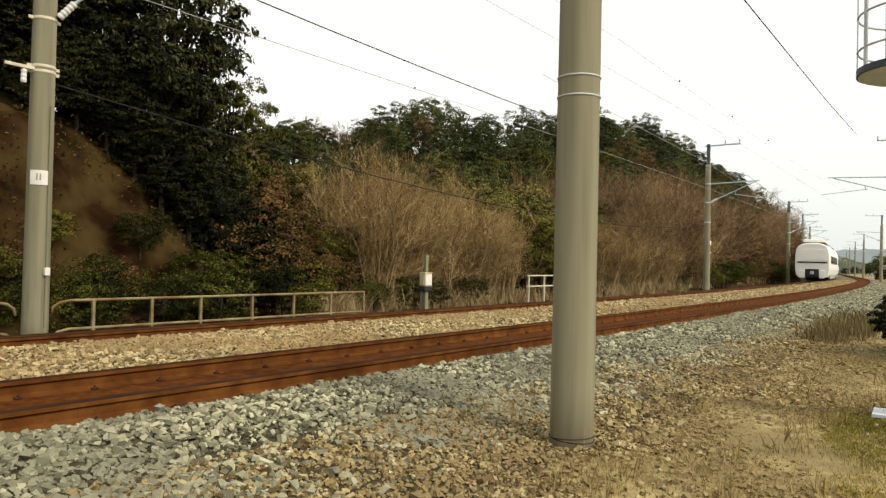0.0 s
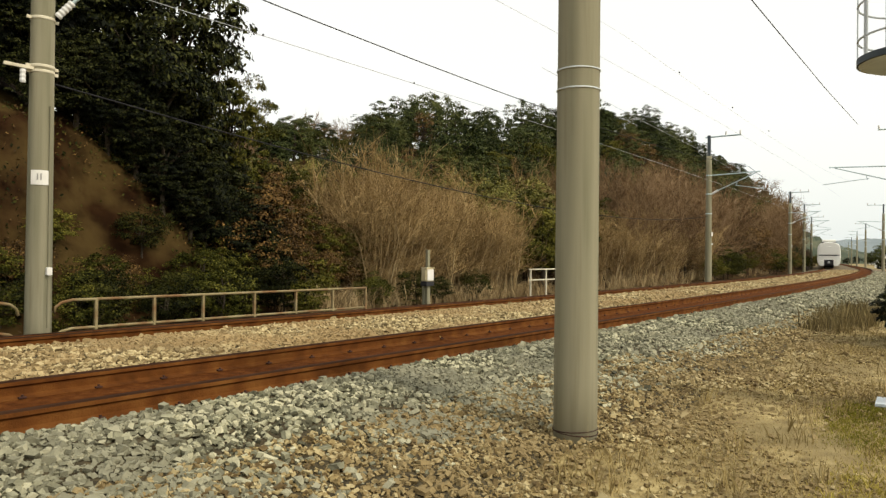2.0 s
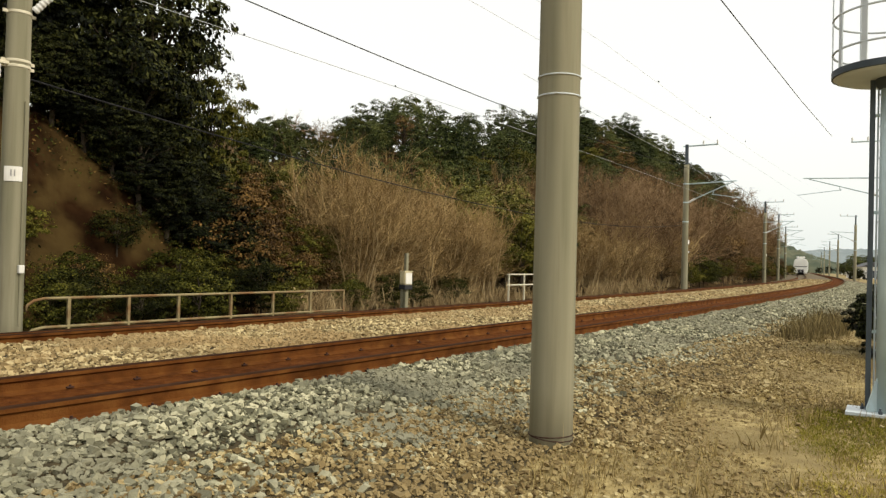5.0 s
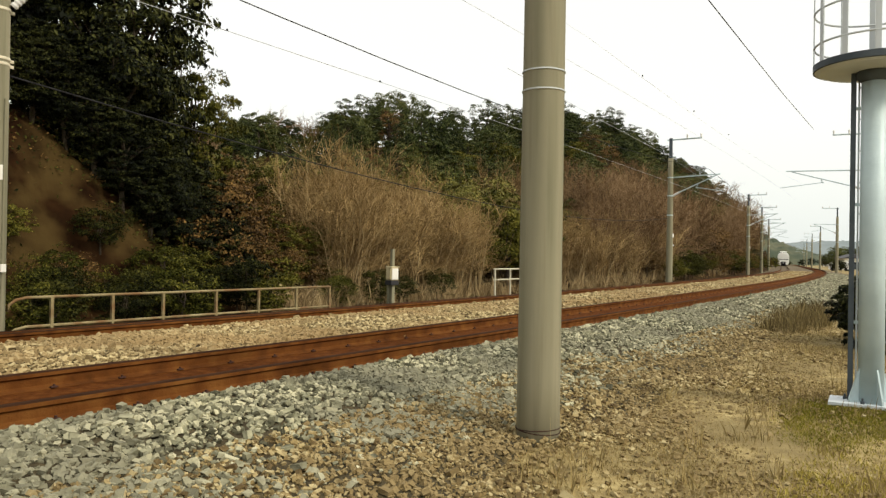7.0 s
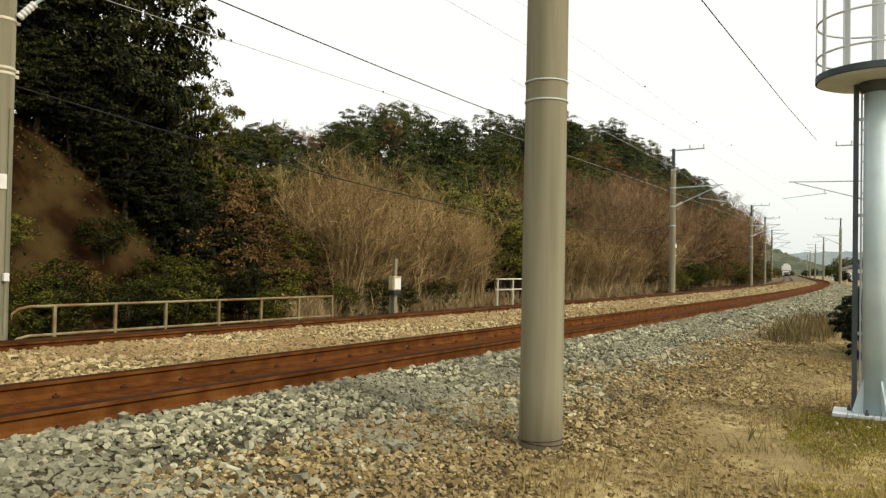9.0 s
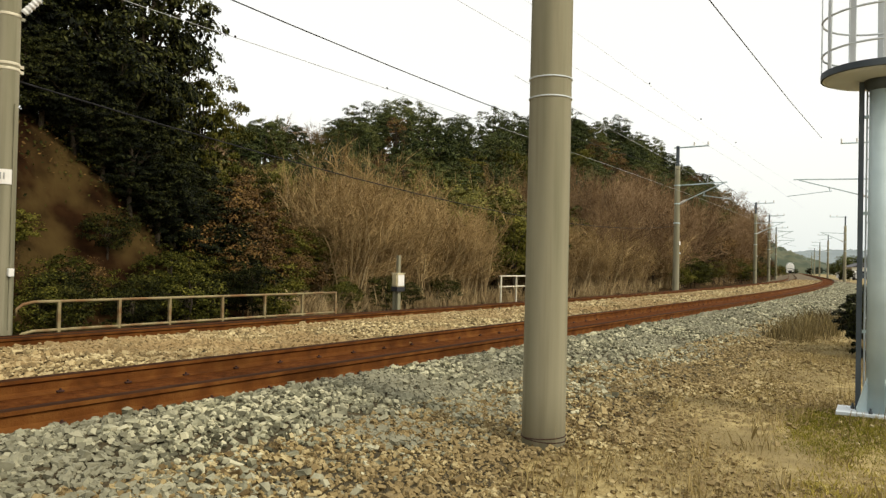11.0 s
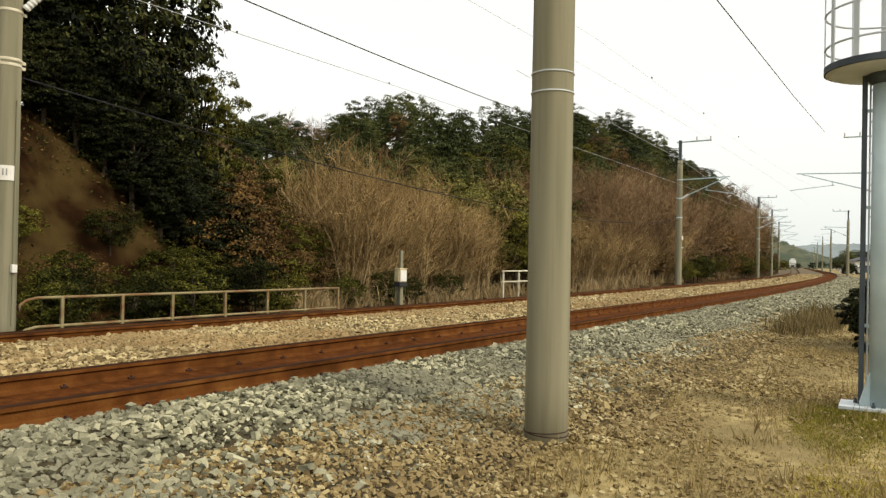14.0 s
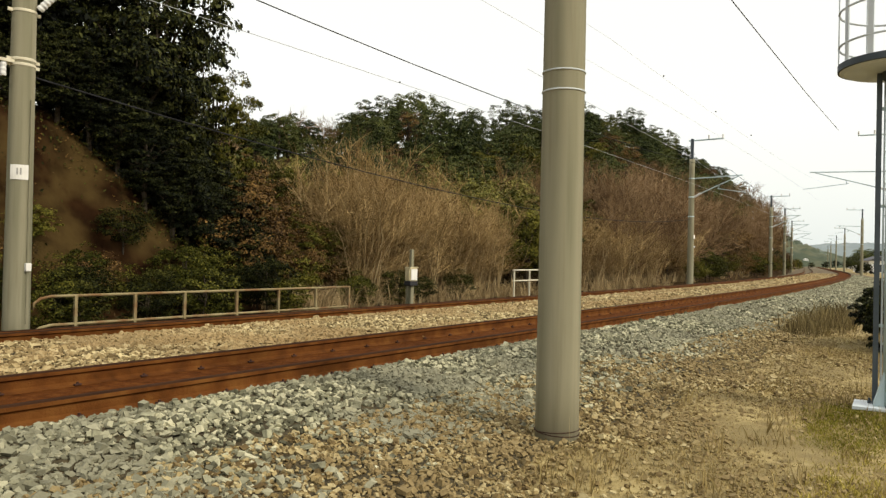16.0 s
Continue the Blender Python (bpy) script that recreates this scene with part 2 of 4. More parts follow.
def ground_z(x, y):
    """Height of the ground: flat beside the line, a steep cut bank and wooded hill beyond it."""
    s, v = line_sv(x, y)
    w = v - 13.0
    base = 0.1 - 0.10 * smooth((v - 1.5) / 3) + 0.05 * np.sin(x * 1.3 + 0.4) * np.cos(y * 1.1)
    ridge = np.interp(s, [-80, 8, 14, 20, 28, 35, 44, 50, 60, 65, 72, 78, 84, 90, 105, 121, 146, 170, 230, 420], [13, 13, 8.5, 4.2, 5.7, 7.5, 9.2, 10.3, 11.0, 9.8, 8.6, 10.0, 14, 16, 15.5, 21, 23, 20, 9, 2])
    u = np.clip(w / 27, 0, 1)
    steep = smooth((s - 45) / 40)
    hill = ridge * ((1 - steep) * smooth(u) ** 0.9 + steep * u ** 0.6 * smooth(w / 3.0)) + 0.12 * np.clip(w - 30, 0, 70) * smooth((s - 55) / 20)
    bank = np.interp(s, [-20, 6, 8.6, 10, 11.7, 14], [4.6, 4.2, 3.4, 2.3, 1.2, 0]) * smooth((w - 0.8 - 0.25 * np.sin(s * 1.7)) / 2.2)
    rough = (0.35 * np.sin(0.7 * s + 1) * np.sin(0.9 * v) + 0.2 * np.sin(2.1 * s) * np.cos(1.7 * v)) * smooth(w / 6)
    hill = np.where(w > 0, (hill + bank) * (1 - 0.9 * smooth((w - 42) / 40) * smooth((s - 10) / 10)) + rough, 0)
    mound = 0.11 * np.exp(-((x - 4.28) ** 2 + (y - 6.61) ** 2) / 1.3)
    return base + mound + hill * smooth((500 - np.hypot(x, y)) / 200)


# ---------------------------------------------------------------- mesh helpers
def mesh_object(name, verts, faces, material, parent=None, label="", shade=False, mats=None, index=None):
    me = bpy.data.meshes.new(name)
    me.from_pydata([tuple(map(float, v)) for v in verts], [], [tuple(map(int, f)) for f in faces])
    for m in mats or [material]:
        me.materials.append(m)
    if index is not None:
        me.polygons.foreach_set("material_index", index)
    if shade:
        me.polygons.foreach_set("use_smooth", [True] * len(me.polygons))
    me.update()
    ob = new(name, me)
    if parent:
        ob.parent = parent
    if label:
        ob["label"] = label
    return ob


def part(name, bm, material, parent, label="", shade=False):
    me = bpy.data.meshes.new(name)
    bmesh.ops.recalc_face_normals(bm, faces=bm.faces)
    bm.to_mesh(me)
    bm.free()
    me.materials.append(material)
    if shade:
        me.polygons.foreach_set("use_smooth", [True] * len(me.polygons))
    ob = new(name, me)
    if parent:
        ob.parent = parent
    if label:
        ob["label"] = label
    return ob


def box_bm(size, at=(0, 0, 0), bevel=0.0, turn=None):
    bm = bmesh.new()
    bmesh.ops.create_cube(bm, size=1.0)
    bmesh.ops.scale(bm, vec=size, verts=bm.verts)
    if bevel:
        bmesh.ops.bevel(bm, geom=bm.edges[:], offset=bevel, segments=2, affect="EDGES", profile=0.6)
    if turn:
        bmesh.ops.transform(bm, matrix=turn, verts=bm.verts)
    bmesh.ops.translate(bm, vec=at, verts=bm.verts)
    return bm


def tube_bm(points, radii, sides=8, bm=None, cap=True):
    """A tube along points, with a radius for each."""
    bm = bm or bmesh.new()
    pts = [Vector(p) for p in points]
    rings = []
    for i, p in enumerate(pts):
        d = (pts[min(i + 1, len(pts) - 1)] - pts[max(i - 1, 0)]).normalized()
        side = d.cross(Vector((0, 0, 1)) if abs(d.z) < 0.9 else Vector((1, 0, 0))).normalized()
        up = side.cross(d)
        r = radii[i] if isinstance(radii, (list, tuple)) else radii
        rings.append([bm.verts.new(p + (side * math.cos(a) + up * math.sin(a)) * r) for a in (2 * math.pi * k / sides for k in range(sides))])
    for a, b in zip(rings, rings[1:]):
        for k in range(sides):
            bm.faces.new((a[k], a[(k + 1) % sides], b[(k + 1) % sides], b[k]))
    if cap:
        bm.faces.new(rings[0])
        bm.faces.new(rings[-1])
    return bm


def lathe_bm(profile, sides=32):
    """Turned about z from (radius, height) pairs."""
    bm = bmesh.new()
    rings = [[bm.verts.new((r * math.cos(a), r * math.sin(a), z)) for a in (2 * math.pi * k / sides for k in range(sides))] for r, z in profile]
    for a, b in zip(rings, rings[1:]):
        for k in range(sides):
            bm.faces.new((a[k], a[(k + 1) % sides], b[(k + 1) % sides], b[k]))
    bm.faces.new(rings[0])
    bm.faces.new(rings[-1])
    return bm


def sweep(profile, s_values):
    """A closed section (v offset, z) swept along the line."""
    verts, faces, n = [], [], len(profile)
    for s in s_values:
        for v, z in profile:
            x, y = ground_xy(s, v)
            verts.append((x, y, z))
    for i in range(len(s_values) - 1):
        for k in range(n):
            a, b = i * n + k, i * n + (k + 1) % n
            faces.append((a, b, b + n, a + n))
    faces += [tuple(range(n)), tuple((len(s_values) - 1) * n + k for k in reversed(range(n)))]
    return verts, faces


# ---------------------------------------------------------------- ground, ballast bed
def axis(lo, hi, near_lo, near_hi, step):
    out, x = [near_lo], near_lo
    g = step
    while x > lo:
        g *= 1.22
        x -= g
        out.insert(0, x)
    x = near_lo
    while x < near_hi:
        x += step
        out.append(x)
    g = step
    while x < hi:
        g *= 1.22
        x += g
        out.append(x)
    return np.array(out)


def build_ground():
    gx, gy = axis(-3500, 3500, -30, 75, 0.9), axis(-3500, 3500, -6, 150, 0.9)
    X, Y = np.meshgrid(gx, gy)
    Z = ground_z(X, Y)
    nx, ny = len(gx), len(gy)
    i = np.arange(nx * ny).reshape(ny, nx)
    faces = np.stack([i[:-1, :-1], i[:-1, 1:], i[1:, 1:], i[1:, :-1]], -1).reshape(-1, 4)
    cx = (X[:-1, :-1] + X[1:, 1:]).ravel() / 2
    cy = (Y[:-1, :-1] + Y[1:, 1:]).ravel() / 2
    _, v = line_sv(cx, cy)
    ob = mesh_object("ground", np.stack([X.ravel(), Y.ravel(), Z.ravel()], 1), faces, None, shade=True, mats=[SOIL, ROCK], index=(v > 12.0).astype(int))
    tagged(ob, "dry tan soil rising into a dark cut bank", "ground", kind="structure")


build_ground()
bed_s = [-14 + 0.8 * i for i in range(90)] + [60 + 5 * i for i in range(70)]
bed = [(2.0, -0.1), (2.0, 0.06), (3.1, 0.19), (4.2, 0.36), (4.72, 0.375), (4.78, 0.355), (6.02, 0.36), (6.05, 0.385), (7.4, 0.42), (9.0, 0.39), (9.12, 0.345), (10.1, 0.26), (10.9, 0.24),
       (12.0, 0.08), (12.6, -0.1)]
tagged(mesh_object("ballast_bed", *sweep(bed, bed_s[:76]), GRIT_SHADE), "grey brown crushed stone ballast bed of the railway", "ballast bed", kind="structure")
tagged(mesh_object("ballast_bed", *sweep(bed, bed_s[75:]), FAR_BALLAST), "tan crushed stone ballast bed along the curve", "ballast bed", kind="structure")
tagged(mesh_object("ballast_strip", *sweep([(4.93, 0.30), (4.93, 0.366), (5.93, 0.366), (5.93, 0.30)], bed_s), RUST_GRIT), "rust-stained ballast between the rails", "ballast bed", kind="structure")


def bed_z(v):
    return np.interp(v, [b[0] for b in bed[1:-1]], [b[1] for b in bed[1:-1]])


# ---------------------------------------------------------------- railway tracks
def rail_profile(c, z0=RAIL_Z):
    half = [(0.0635, 0.0), (0.0635, 0.012), (0.02, 0.026), (0.0085, 0.04), (0.0085, 0.1), (0.0325, 0.115), (0.0325, 0.142), (0.022, 0.153)]
    return [(c + a, z0 - 0.153 + z) for a, z in half] + [(c - a, z0 - 0.153 + z) for a, z in reversed(half)]


def build_track(centre, label, cant=0.0):
    track = tagged(new("railway_track"), label, "railway track", group="railway tracks")
    ss = [-14 + 1.0 * i for i in range(120)] + [106 + 4 * i for i in range(62)]
    sleeper_me, clip_mesh = None, None
    for side in (-0.5335 - 0.0325, 0.5335 + 0.0325):
        v, f = sweep(rail_profile(centre + side, RAIL_Z - (cant if side > 0 else 0)), ss)
        n = 16
        idx = [1 if (k % n) in (6, 7, 8) and k < (len(ss) - 1) * n else 0 for k in range(len(f))]
        mesh_object("rail", v, f, None, track, "rust-brown steel rail", mats=[RUST, RAIL_TOP], index=idx)
    for i in range(80):
        s = 2.64 + 0.602 * (i - 22)
        x, y = ground_xy(s, centre)
        turn = heading(s)
        if sleeper_me is None:
            ob = part("sleeper", box_bm((0.24, 2.0, 0.17), bevel=0.02), SLEEPER, track, "pale concrete sleeper sunk in ballast")
            sleeper_me = ob.data
        else:
            ob = new("sleeper", sleeper_me)
            ob.parent = track
        ob.matrix_local = pose(x, y, RAIL_Z - 0.153 - 0.089 - cant / 2, 0, 0, math.degrees(turn)) @ pose(0, 0, 0, -math.degrees(cant / 1.13))
        for side in (-0.566, 0.566):
            for face in (-1, 1):
                bx, by = ground_xy(s, centre + side + face * 0.062)
                if clip_mesh is None:
                    bm = box_bm((0.06, 0.03, 0.014), bevel=0.004)
                    tube_bm([(0, 0, 0.0), (0, 0, 0.022)], 0.01, 6, bm)
                    c = part("rail_clip", bm, RUST_DARK, track, "dark rail fastening clip")
                    clip_mesh = c.data
                else:
                    c = new("rail_clip", clip_mesh)
                    c.parent = track
                c.matrix_local = pose(bx, by, RAIL_Z - 0.153 + 0.022 - (cant if side > 0 else 0), 0, 0, math.degrees(turn))


build_track(OFF, "rusty railway track on grey stone ballast")
build_track(OFF + GAP, "farther rusty railway track curving beneath the hill", 0.1)
# ---------------------------------------------------------------- concrete poles
def concrete_pole(s, v, height, r_base, label, sink=0.3, taper=0.0067, xyz=None):
    x, y = ground_xy(s, v) if xyz is None else xyz[:2]
    z = 0.15 if xyz is None else xyz[2]
    ob = tagged(new("catenary_pole"), label, "utility pole", group="catenary poles")
    ob.matrix_world = pose(x, y, z, 0, 0, math.degrees(heading(s)))
    n = 14
    prof = [(r_base - taper * (height + sink) * i / n, -sink + (height + sink) * i / n) for i in range(n + 1)]
    part("shaft", lathe_bm(prof, 40), CONCRETE, ob, "grey-beige spun concrete shaft", shade=True)
    return ob


def pole_band(pole, r, z, h=0.03, mat=None, label="", ears=True):
    bm = lathe_bm([(r + 0.002, z - h / 2), (r + 0.008, z - h / 3), (r + 0.008, z + h / 3), (r + 0.002, z + h / 2)], 32)
    if ears:
        for a in (0, math.pi):
            e = box_bm((0.07, 0.03, h * 1.1), ((r + 0.035) * math.cos(a), (r + 0.035) * math.sin(a), z), 0.004)
            me = bpy.data.meshes.new("tmp")
            e.to_mesh(me)
            e.free()
            bm.from_mesh(me)
            bpy.data.meshes.remove(me)
    return part("band", bm, mat or GALV, pole, label or "galvanised clamp band")


# the near pole with its two bands
near_pole = concrete_pole(5.3, 0, 10.5, 0.167, "thick grey-beige concrete pole with two metal bands beside the track", 0.3, 0.0022, (1.022, 5.652, 0.11))
for z in (2.82, 2.67):
    pole_band(near_pole, 0.167 - 0.0022 * (z + 0.3), z, 0.013, GALV_WHITE, "thin bright steel band", ears=False)
for k, tilt in ((0.07, 0.012), (0.085, -0.01)):
    part("wire_ring", tube_bm([(0.171 * math.cos(a), 0.171 * math.sin(a), k + tilt * math.sin(a)) for a in (2 * math.pi * i / 32 for i in range(33))], 0.004, 5), RUST_DARK, near_pole, "rusty wire ring")


def insulator_bm(a, b, r=0.05, ribs=5):
    a, b = Vector(a), Vector(b)
    pts, rad = [], []
    for i in range(ribs * 2 + 1):
        pts.append(a.lerp(b, i / (ribs * 2)))
        rad.append(r if i % 2 else r * 0.82)
    return tube_bm(pts, rad, 10)


# pole beside the fence, local x along the line, local -y toward the tracks
left_pole = concrete_pole(5.385, 11.6, 9.6, 0.19, "concrete catenary pole with white number plate beside a low fence", 0.4, 0.0045)


def facing_plate(pole, z, r, w, h):
    """A thin plate bent round the shaft on the side of the tracks, with bars for its figures."""
    bm = bmesh.new()
    n, half = 6, w / 2 / r
    mid = radians(-90 - 28)
    rows = []
    for rr in (r + 0.012, r + 0.004):
        rows.append([[bm.verts.new((rr * math.cos(mid + half * (2 * i / n - 1)), rr * math.sin(mid + half * (2 * i / n - 1)), zz)) for i in range(n + 1)] for zz in (z - h / 2, z + h / 2)])
    for i in range(n):
        for o in rows:
            bm.faces.new((o[0][i], o[0][i + 1], o[1][i + 1], o[1][i]))
        for k in (0, 1):
            bm.faces.new((rows[0][k][i], rows[0][k][i + 1], rows[1][k][i + 1], rows[1][k][i]))
    p = part("number_plate", bm, WHITE, pole, "white number plate with dark marks")
    for a in (-0.14, 0.1):
        c = Vector(((r + 0.015) * math.cos(mid + a), (r + 0.015) * math.sin(mid + a), z + 0.01))
        part("mark", box_bm((0.004, 0.02, h * 0.45), c, 0, Matrix.Rotation(mid + a, 4, "Z")), INK, p)


facing_plate(left_pole, 2.46, 0.178, 0.24, 0.22)
for z, r in ((4.15, 0.171), (4.07, 0.171), (4.88, 0.168)):
    pole_band(left_pole, r, z, 0.045, FENCE_PALE)
# bracket toward the back, strut with porcelain insulator toward the tracks
part("bracket", box_bm((0.42, 0.05, 0.05), (-0.36, -0.05, 4.1), 0.006, None), FENCE_PALE, left_pole)
part("bracket_insulator", insulator_bm((-0.3, -0.05, 4.06), (-0.3, -0.05, 3.86), 0.045, 3), PORCELAIN, left_pole)
part("strut_insulator", insulator_bm((0.14, -0.16, 4.93), (0.3, -0.3, 5.17), 0.06, 5), PORCELAIN, left_pole, "white porcelain strut insulator")
part("strut", tube_bm([(0.3, -0.3, 5.17), (1.0, -1.0, 5.95), (1.7, -1.75, 6.7)], 0.026, 8), GALV, left_pole)
part("stay", tube_bm([(0.75, -0.75, 5.66), (1.6, -1.75, 6.0)], 0.02, 8), GALV, left_pole)
part("conduit", tube_bm([(0.05, -0.19, 0.2), (0.05, -0.185, 3.55)], 0.012, 6), CONCRETE, left_pole)
part("conduit_box", box_bm((0.08, 0.06, 0.12), (0.05, -0.215, 1.05), 0.01), WHITE, left_pole, "small white fitting")


def far_pole(s, v, side, height, label, lift=0.0, reach=1.0):
    """Concrete pole with top crossarm and hinged cantilever; side -1: arms toward lower v."""
    ob = concrete_pole(s, v, height - 1.2, 0.19, label, 0.5, 0.006)
    part("head_mast", box_bm((0.16, 0.16, 1.4), (0, 0, height - 0.75), 0.01), STEEL_DARK, ob, "dark steel mast head")
    e = side
    part("crossarm", tube_bm([(0, -0.2 * e, height - 0.15), (0, 1.7 * e, height - 0.12)], 0.045, 6), GALV, ob)
    for k in (0.9, 1.65):
        part("pin_insulator", insulator_bm((0, k * e, height - 0.12), (0, k * e, height + 0.12), 0.05, 3), PORCELAIN, ob)
    for name, pts, r in (("top_tube", ((0.12, 6.05), (2.7, 6.15)), 0.035), ("brace_tube", ((0.5, 5.2), (2.5, 6.1)), 0.03),
                         ("steady_arm", ((1.4, 5.45), (2.9, 5.2)), 0.02), ("drop_tube", ((1.5, 5.68), (1.45, 5.4)), 0.02)):
        part(name, tube_bm([(0, a * e * reach, z + lift) for a, z in pts], r, 6), GALV, ob)
    part("brace_insulator", insulator_bm((0, 0.15 * e, 5.0 + lift), (0, 0.5 * e * reach, 5.2 + lift), 0.07, 5), PORCELAIN, ob)
    for z in (6.05, 5.0, 3.9):
        pole_band(ob, 0.19 - 0.006 * z, z, 0.06)
    part("sign_plate", box_bm((0.26, 0.02, 0.22), (0, 0.19 * e, 2.75), 0.004), WHITE, ob, "white plate")
    part("side_fitting", box_bm((0.3, 0.1, 0.08), (0.25, 0.1 * e, 2.2), 0.01), GALV_WHITE, ob)
    return ob


far_pole(42.5, 11.6, -1, 8.35, "concrete catenary pole with cantilever arms at the brown hillside")
for s in (80.0, 99.0, 128.0):
    far_pole(s, 11.9, -1, 8.2, "distant concrete catenary pole with arms beside the curve")
far_pole(46.0, 1.9, 1, 8.6, "concrete catenary pole with long arms on the open side", 0.4, 1.5)
for s, v in ((102.0, 3.55), (153.0, 3.5), (193.0, 3.5), (242.0, 3.2), (300.0, 2.5)):
    far_pole(s, v, 1, 8.2, "distant concrete catenary pole on the open side of the curve")


# ---------------------------------------------------------------- overhead wires
def wire(name, pts, r, mat, label):
    ob = part(name, tube_bm(pts, r, 5), mat, None)
    return tagged(ob, label, "wire", group="overhead wires")


def span(s_a, v_a, z_a, s_b, v_b, z_b, sag, n=14):
    out = []
    for i in range(n + 1):
        u = i / n
        x, y = ground_xy(s_a + (s_b - s_a) * u, v_a + (v_b - v_a) * u)
        out.append((x, y, z_a + (z_b - z_a) * u - 4 * sag * u * (1 - u)))
    return out


wire("messenger_wire", span(-32, 9.5, 6.0, 0.0, 9.5, 5.95, 0.2)[:-1] + span(0.0, 9.5, 5.95, 42.5, 9.5, 6.6, 0.72)[:-1] + span(42.5, 9.5, 6.6, 78, 9.5, 6.6, 0.5), 0.011, WIRE, "dark overhead messenger wire above the farther track")
wire("contact_wire", span(-32, 9.5, 5.04, 78, 9.5, 5.08, 0, 60), 0.0055, WIRE_PALE, "thin pale contact wire above the farther track")
wire("contact_wire", span(-20, 5.4, 4.98, 46, 5.4, 5.05, 0, 40), 0.0025, WIRE_PALE, "thin contact wire above the nearer track")
wire("messenger_wire", span(-20, 5.4, 5.9, 13, 5.4, 5.65, 0.2)[:-1] + span(13, 5.4, 5.65, 52, 5.4, 6.5, 0.45), 0.002, WIRE_PALE, "thin messenger wire above the nearer track, paled for sky glare")
wire("signal_cable", span(5.4, 11.6, 4.1, 42.5, 11.6, 3.9, 0.88), 0.0125, WIRE, "dark sagging cable between two catenary poles")
wire("return_wire", span(5.4, 11.4, 8.4, 42.5, 11.6, 7.4, 0.3)[6:] + span(42.5, 11.6, 7.4, 78, 11.6, 7.4, 0.5)[1:], 0.008, WIRE_PALE, "pale return wire on the pole heads")
wire("feeder_wire", [(2.2, 8.3, 5.83), (4.96, 12.56, 6.24), (12.6, 24.4, 7.2), (20.54, 36.63, 8.29)], 0.011, WIRE, "dark feeder wire running to a far pole")
for s, v, z in ((16.2, 5.4, 5.63), (20.8, 5.4, 5.64), (25.5, 5.4, 5.69), (7.9, 9.5, 5.07), (11.9, 9.5, 5.07)):
    x, y = ground_xy(s, v)
    c = part("dropper_clip", box_bm((0.032, 0.02, 0.036), (0, 0, 0), 0.005), WIRE, None)
    c.location = (x, y, z)
    tagged(c, "small dark clip on an overhead wire", "wire clip", group="wire clips")


# ---------------------------------------------------------------- fences
def fence(points, posts, top, low, label, hook_a=0.0, hook_b=0.0, mat=None, ground=0.0):
    """Pipe fence of two rails along s at one v; hooks: rails curve down at an end."""
    mat = mat or FENCE
    s_a, s_b, v = points
    ob = tagged(new("pipe_fence"), label, "fence", group="pipe fences")
    for z in (top, low):
        pts = []
        if hook_a:
            pts += [(s_a, z - hook_a), (s_a + 0.03, z - hook_a * 0.5), (s_a + 0.12, z - hook_a * 0.16), (s_a + 0.28, z)]
        else:
            pts += [(s_a, z)]
        k = int((s_b - s_a) / 1.0)
        pts += [(s_a + 0.3 + (s_b - s_a - 0.6) * i / k, z) for i in range(1, k)]
        if hook_b:
            pts += [(s_b - 0.28, z), (s_b - 0.12, z - hook_b * 0.16), (s_b - 0.03, z - hook_b * 0.5), (s_b, z - hook_b)]
        else:
            pts += [(s_b, z)]
        part("rail", tube_bm([(*ground_xy(s, v), zz) for s, zz in pts], 0.024, 8), mat, ob, shade=True)
    for s in posts:
        x, y = ground_xy(s, v)
        part("post", box_bm((0.05, 0.05, top - ground), (x, y, (top + ground) / 2), 0.006, Matrix.Rotation(heading(s), 4, "Z")), mat, ob)
    return ob


fence((5.62, 12.87, 11.6), [6.3, 7.35, 8.35, 9.55, 10.65, 11.75, 12.84], 0.74, 0.29, "weathered two-rail pipe fence with curved end beside the track", 0.2, 0, None, -0.1)
fence((0.2, 5.1, 11.6), [1.0, 2.3, 3.6, 4.4], 0.74, 0.29, "weathered two-rail pipe fence ending in a curve at the pole", 0, 0.2, None, -0.1)
fence((21.9, 25.9, 12.2), [22.0, 23.15, 24.6, 25.85], 1.08, 0.72, "pale two-rail pipe fence among dry grass", 0, 0, FENCE_PALE, 0.0)


# ---------------------------------------------------------------- trackside control box on a post
def control_box():
    x, y = ground_xy(15.5, 11.8)
    ob = tagged(new("control_box"), "cream metal control box on a grey post beside the track", "control box")
    ob.matrix_world = pose(x, y, 0.1, 0, 0, -52)
    part("post", box_bm((0.12, 0.1, 0.62), (0.04, 0, 0.3), 0.01), CONCRETE, ob)
    part("cable_duct", box_bm((0.07, 0.06, 0.6), (-0.08, -0.03, 0.3), 0.008), CONCRETE, ob, "pale cable duct")
    part("stake", box_bm((0.1, 0.08, 1.62), (-0.12, 0.12, 0.75), 0.01), CONCRETE, ob, "weathered concrete stake")
    part("base_frame", box_bm((0.27, 0.25, 0.12), (0.03, 0, 0.67), 0.015), TRAIN_DARK, ob, "black base frame")
    part("housing", box_bm((0.24, 0.24, 0.34), (0.04, 0, 0.9), 0.025), BEIGE, ob)
    part("door", box_bm((0.02, 0.2, 0.29), (0.166, 0, 0.9), 0.008), WHITE, ob, "pale side door")
    part("front_panel", box_bm((0.18, 0.02, 0.28), (0.04, -0.126, 0.9), 0.008), BEIGE, ob)
    part("lid", box_bm((0.27, 0.27, 0.025), (0.04, 0, 1.082), 0.01), BEIGE, ob)



control_box()


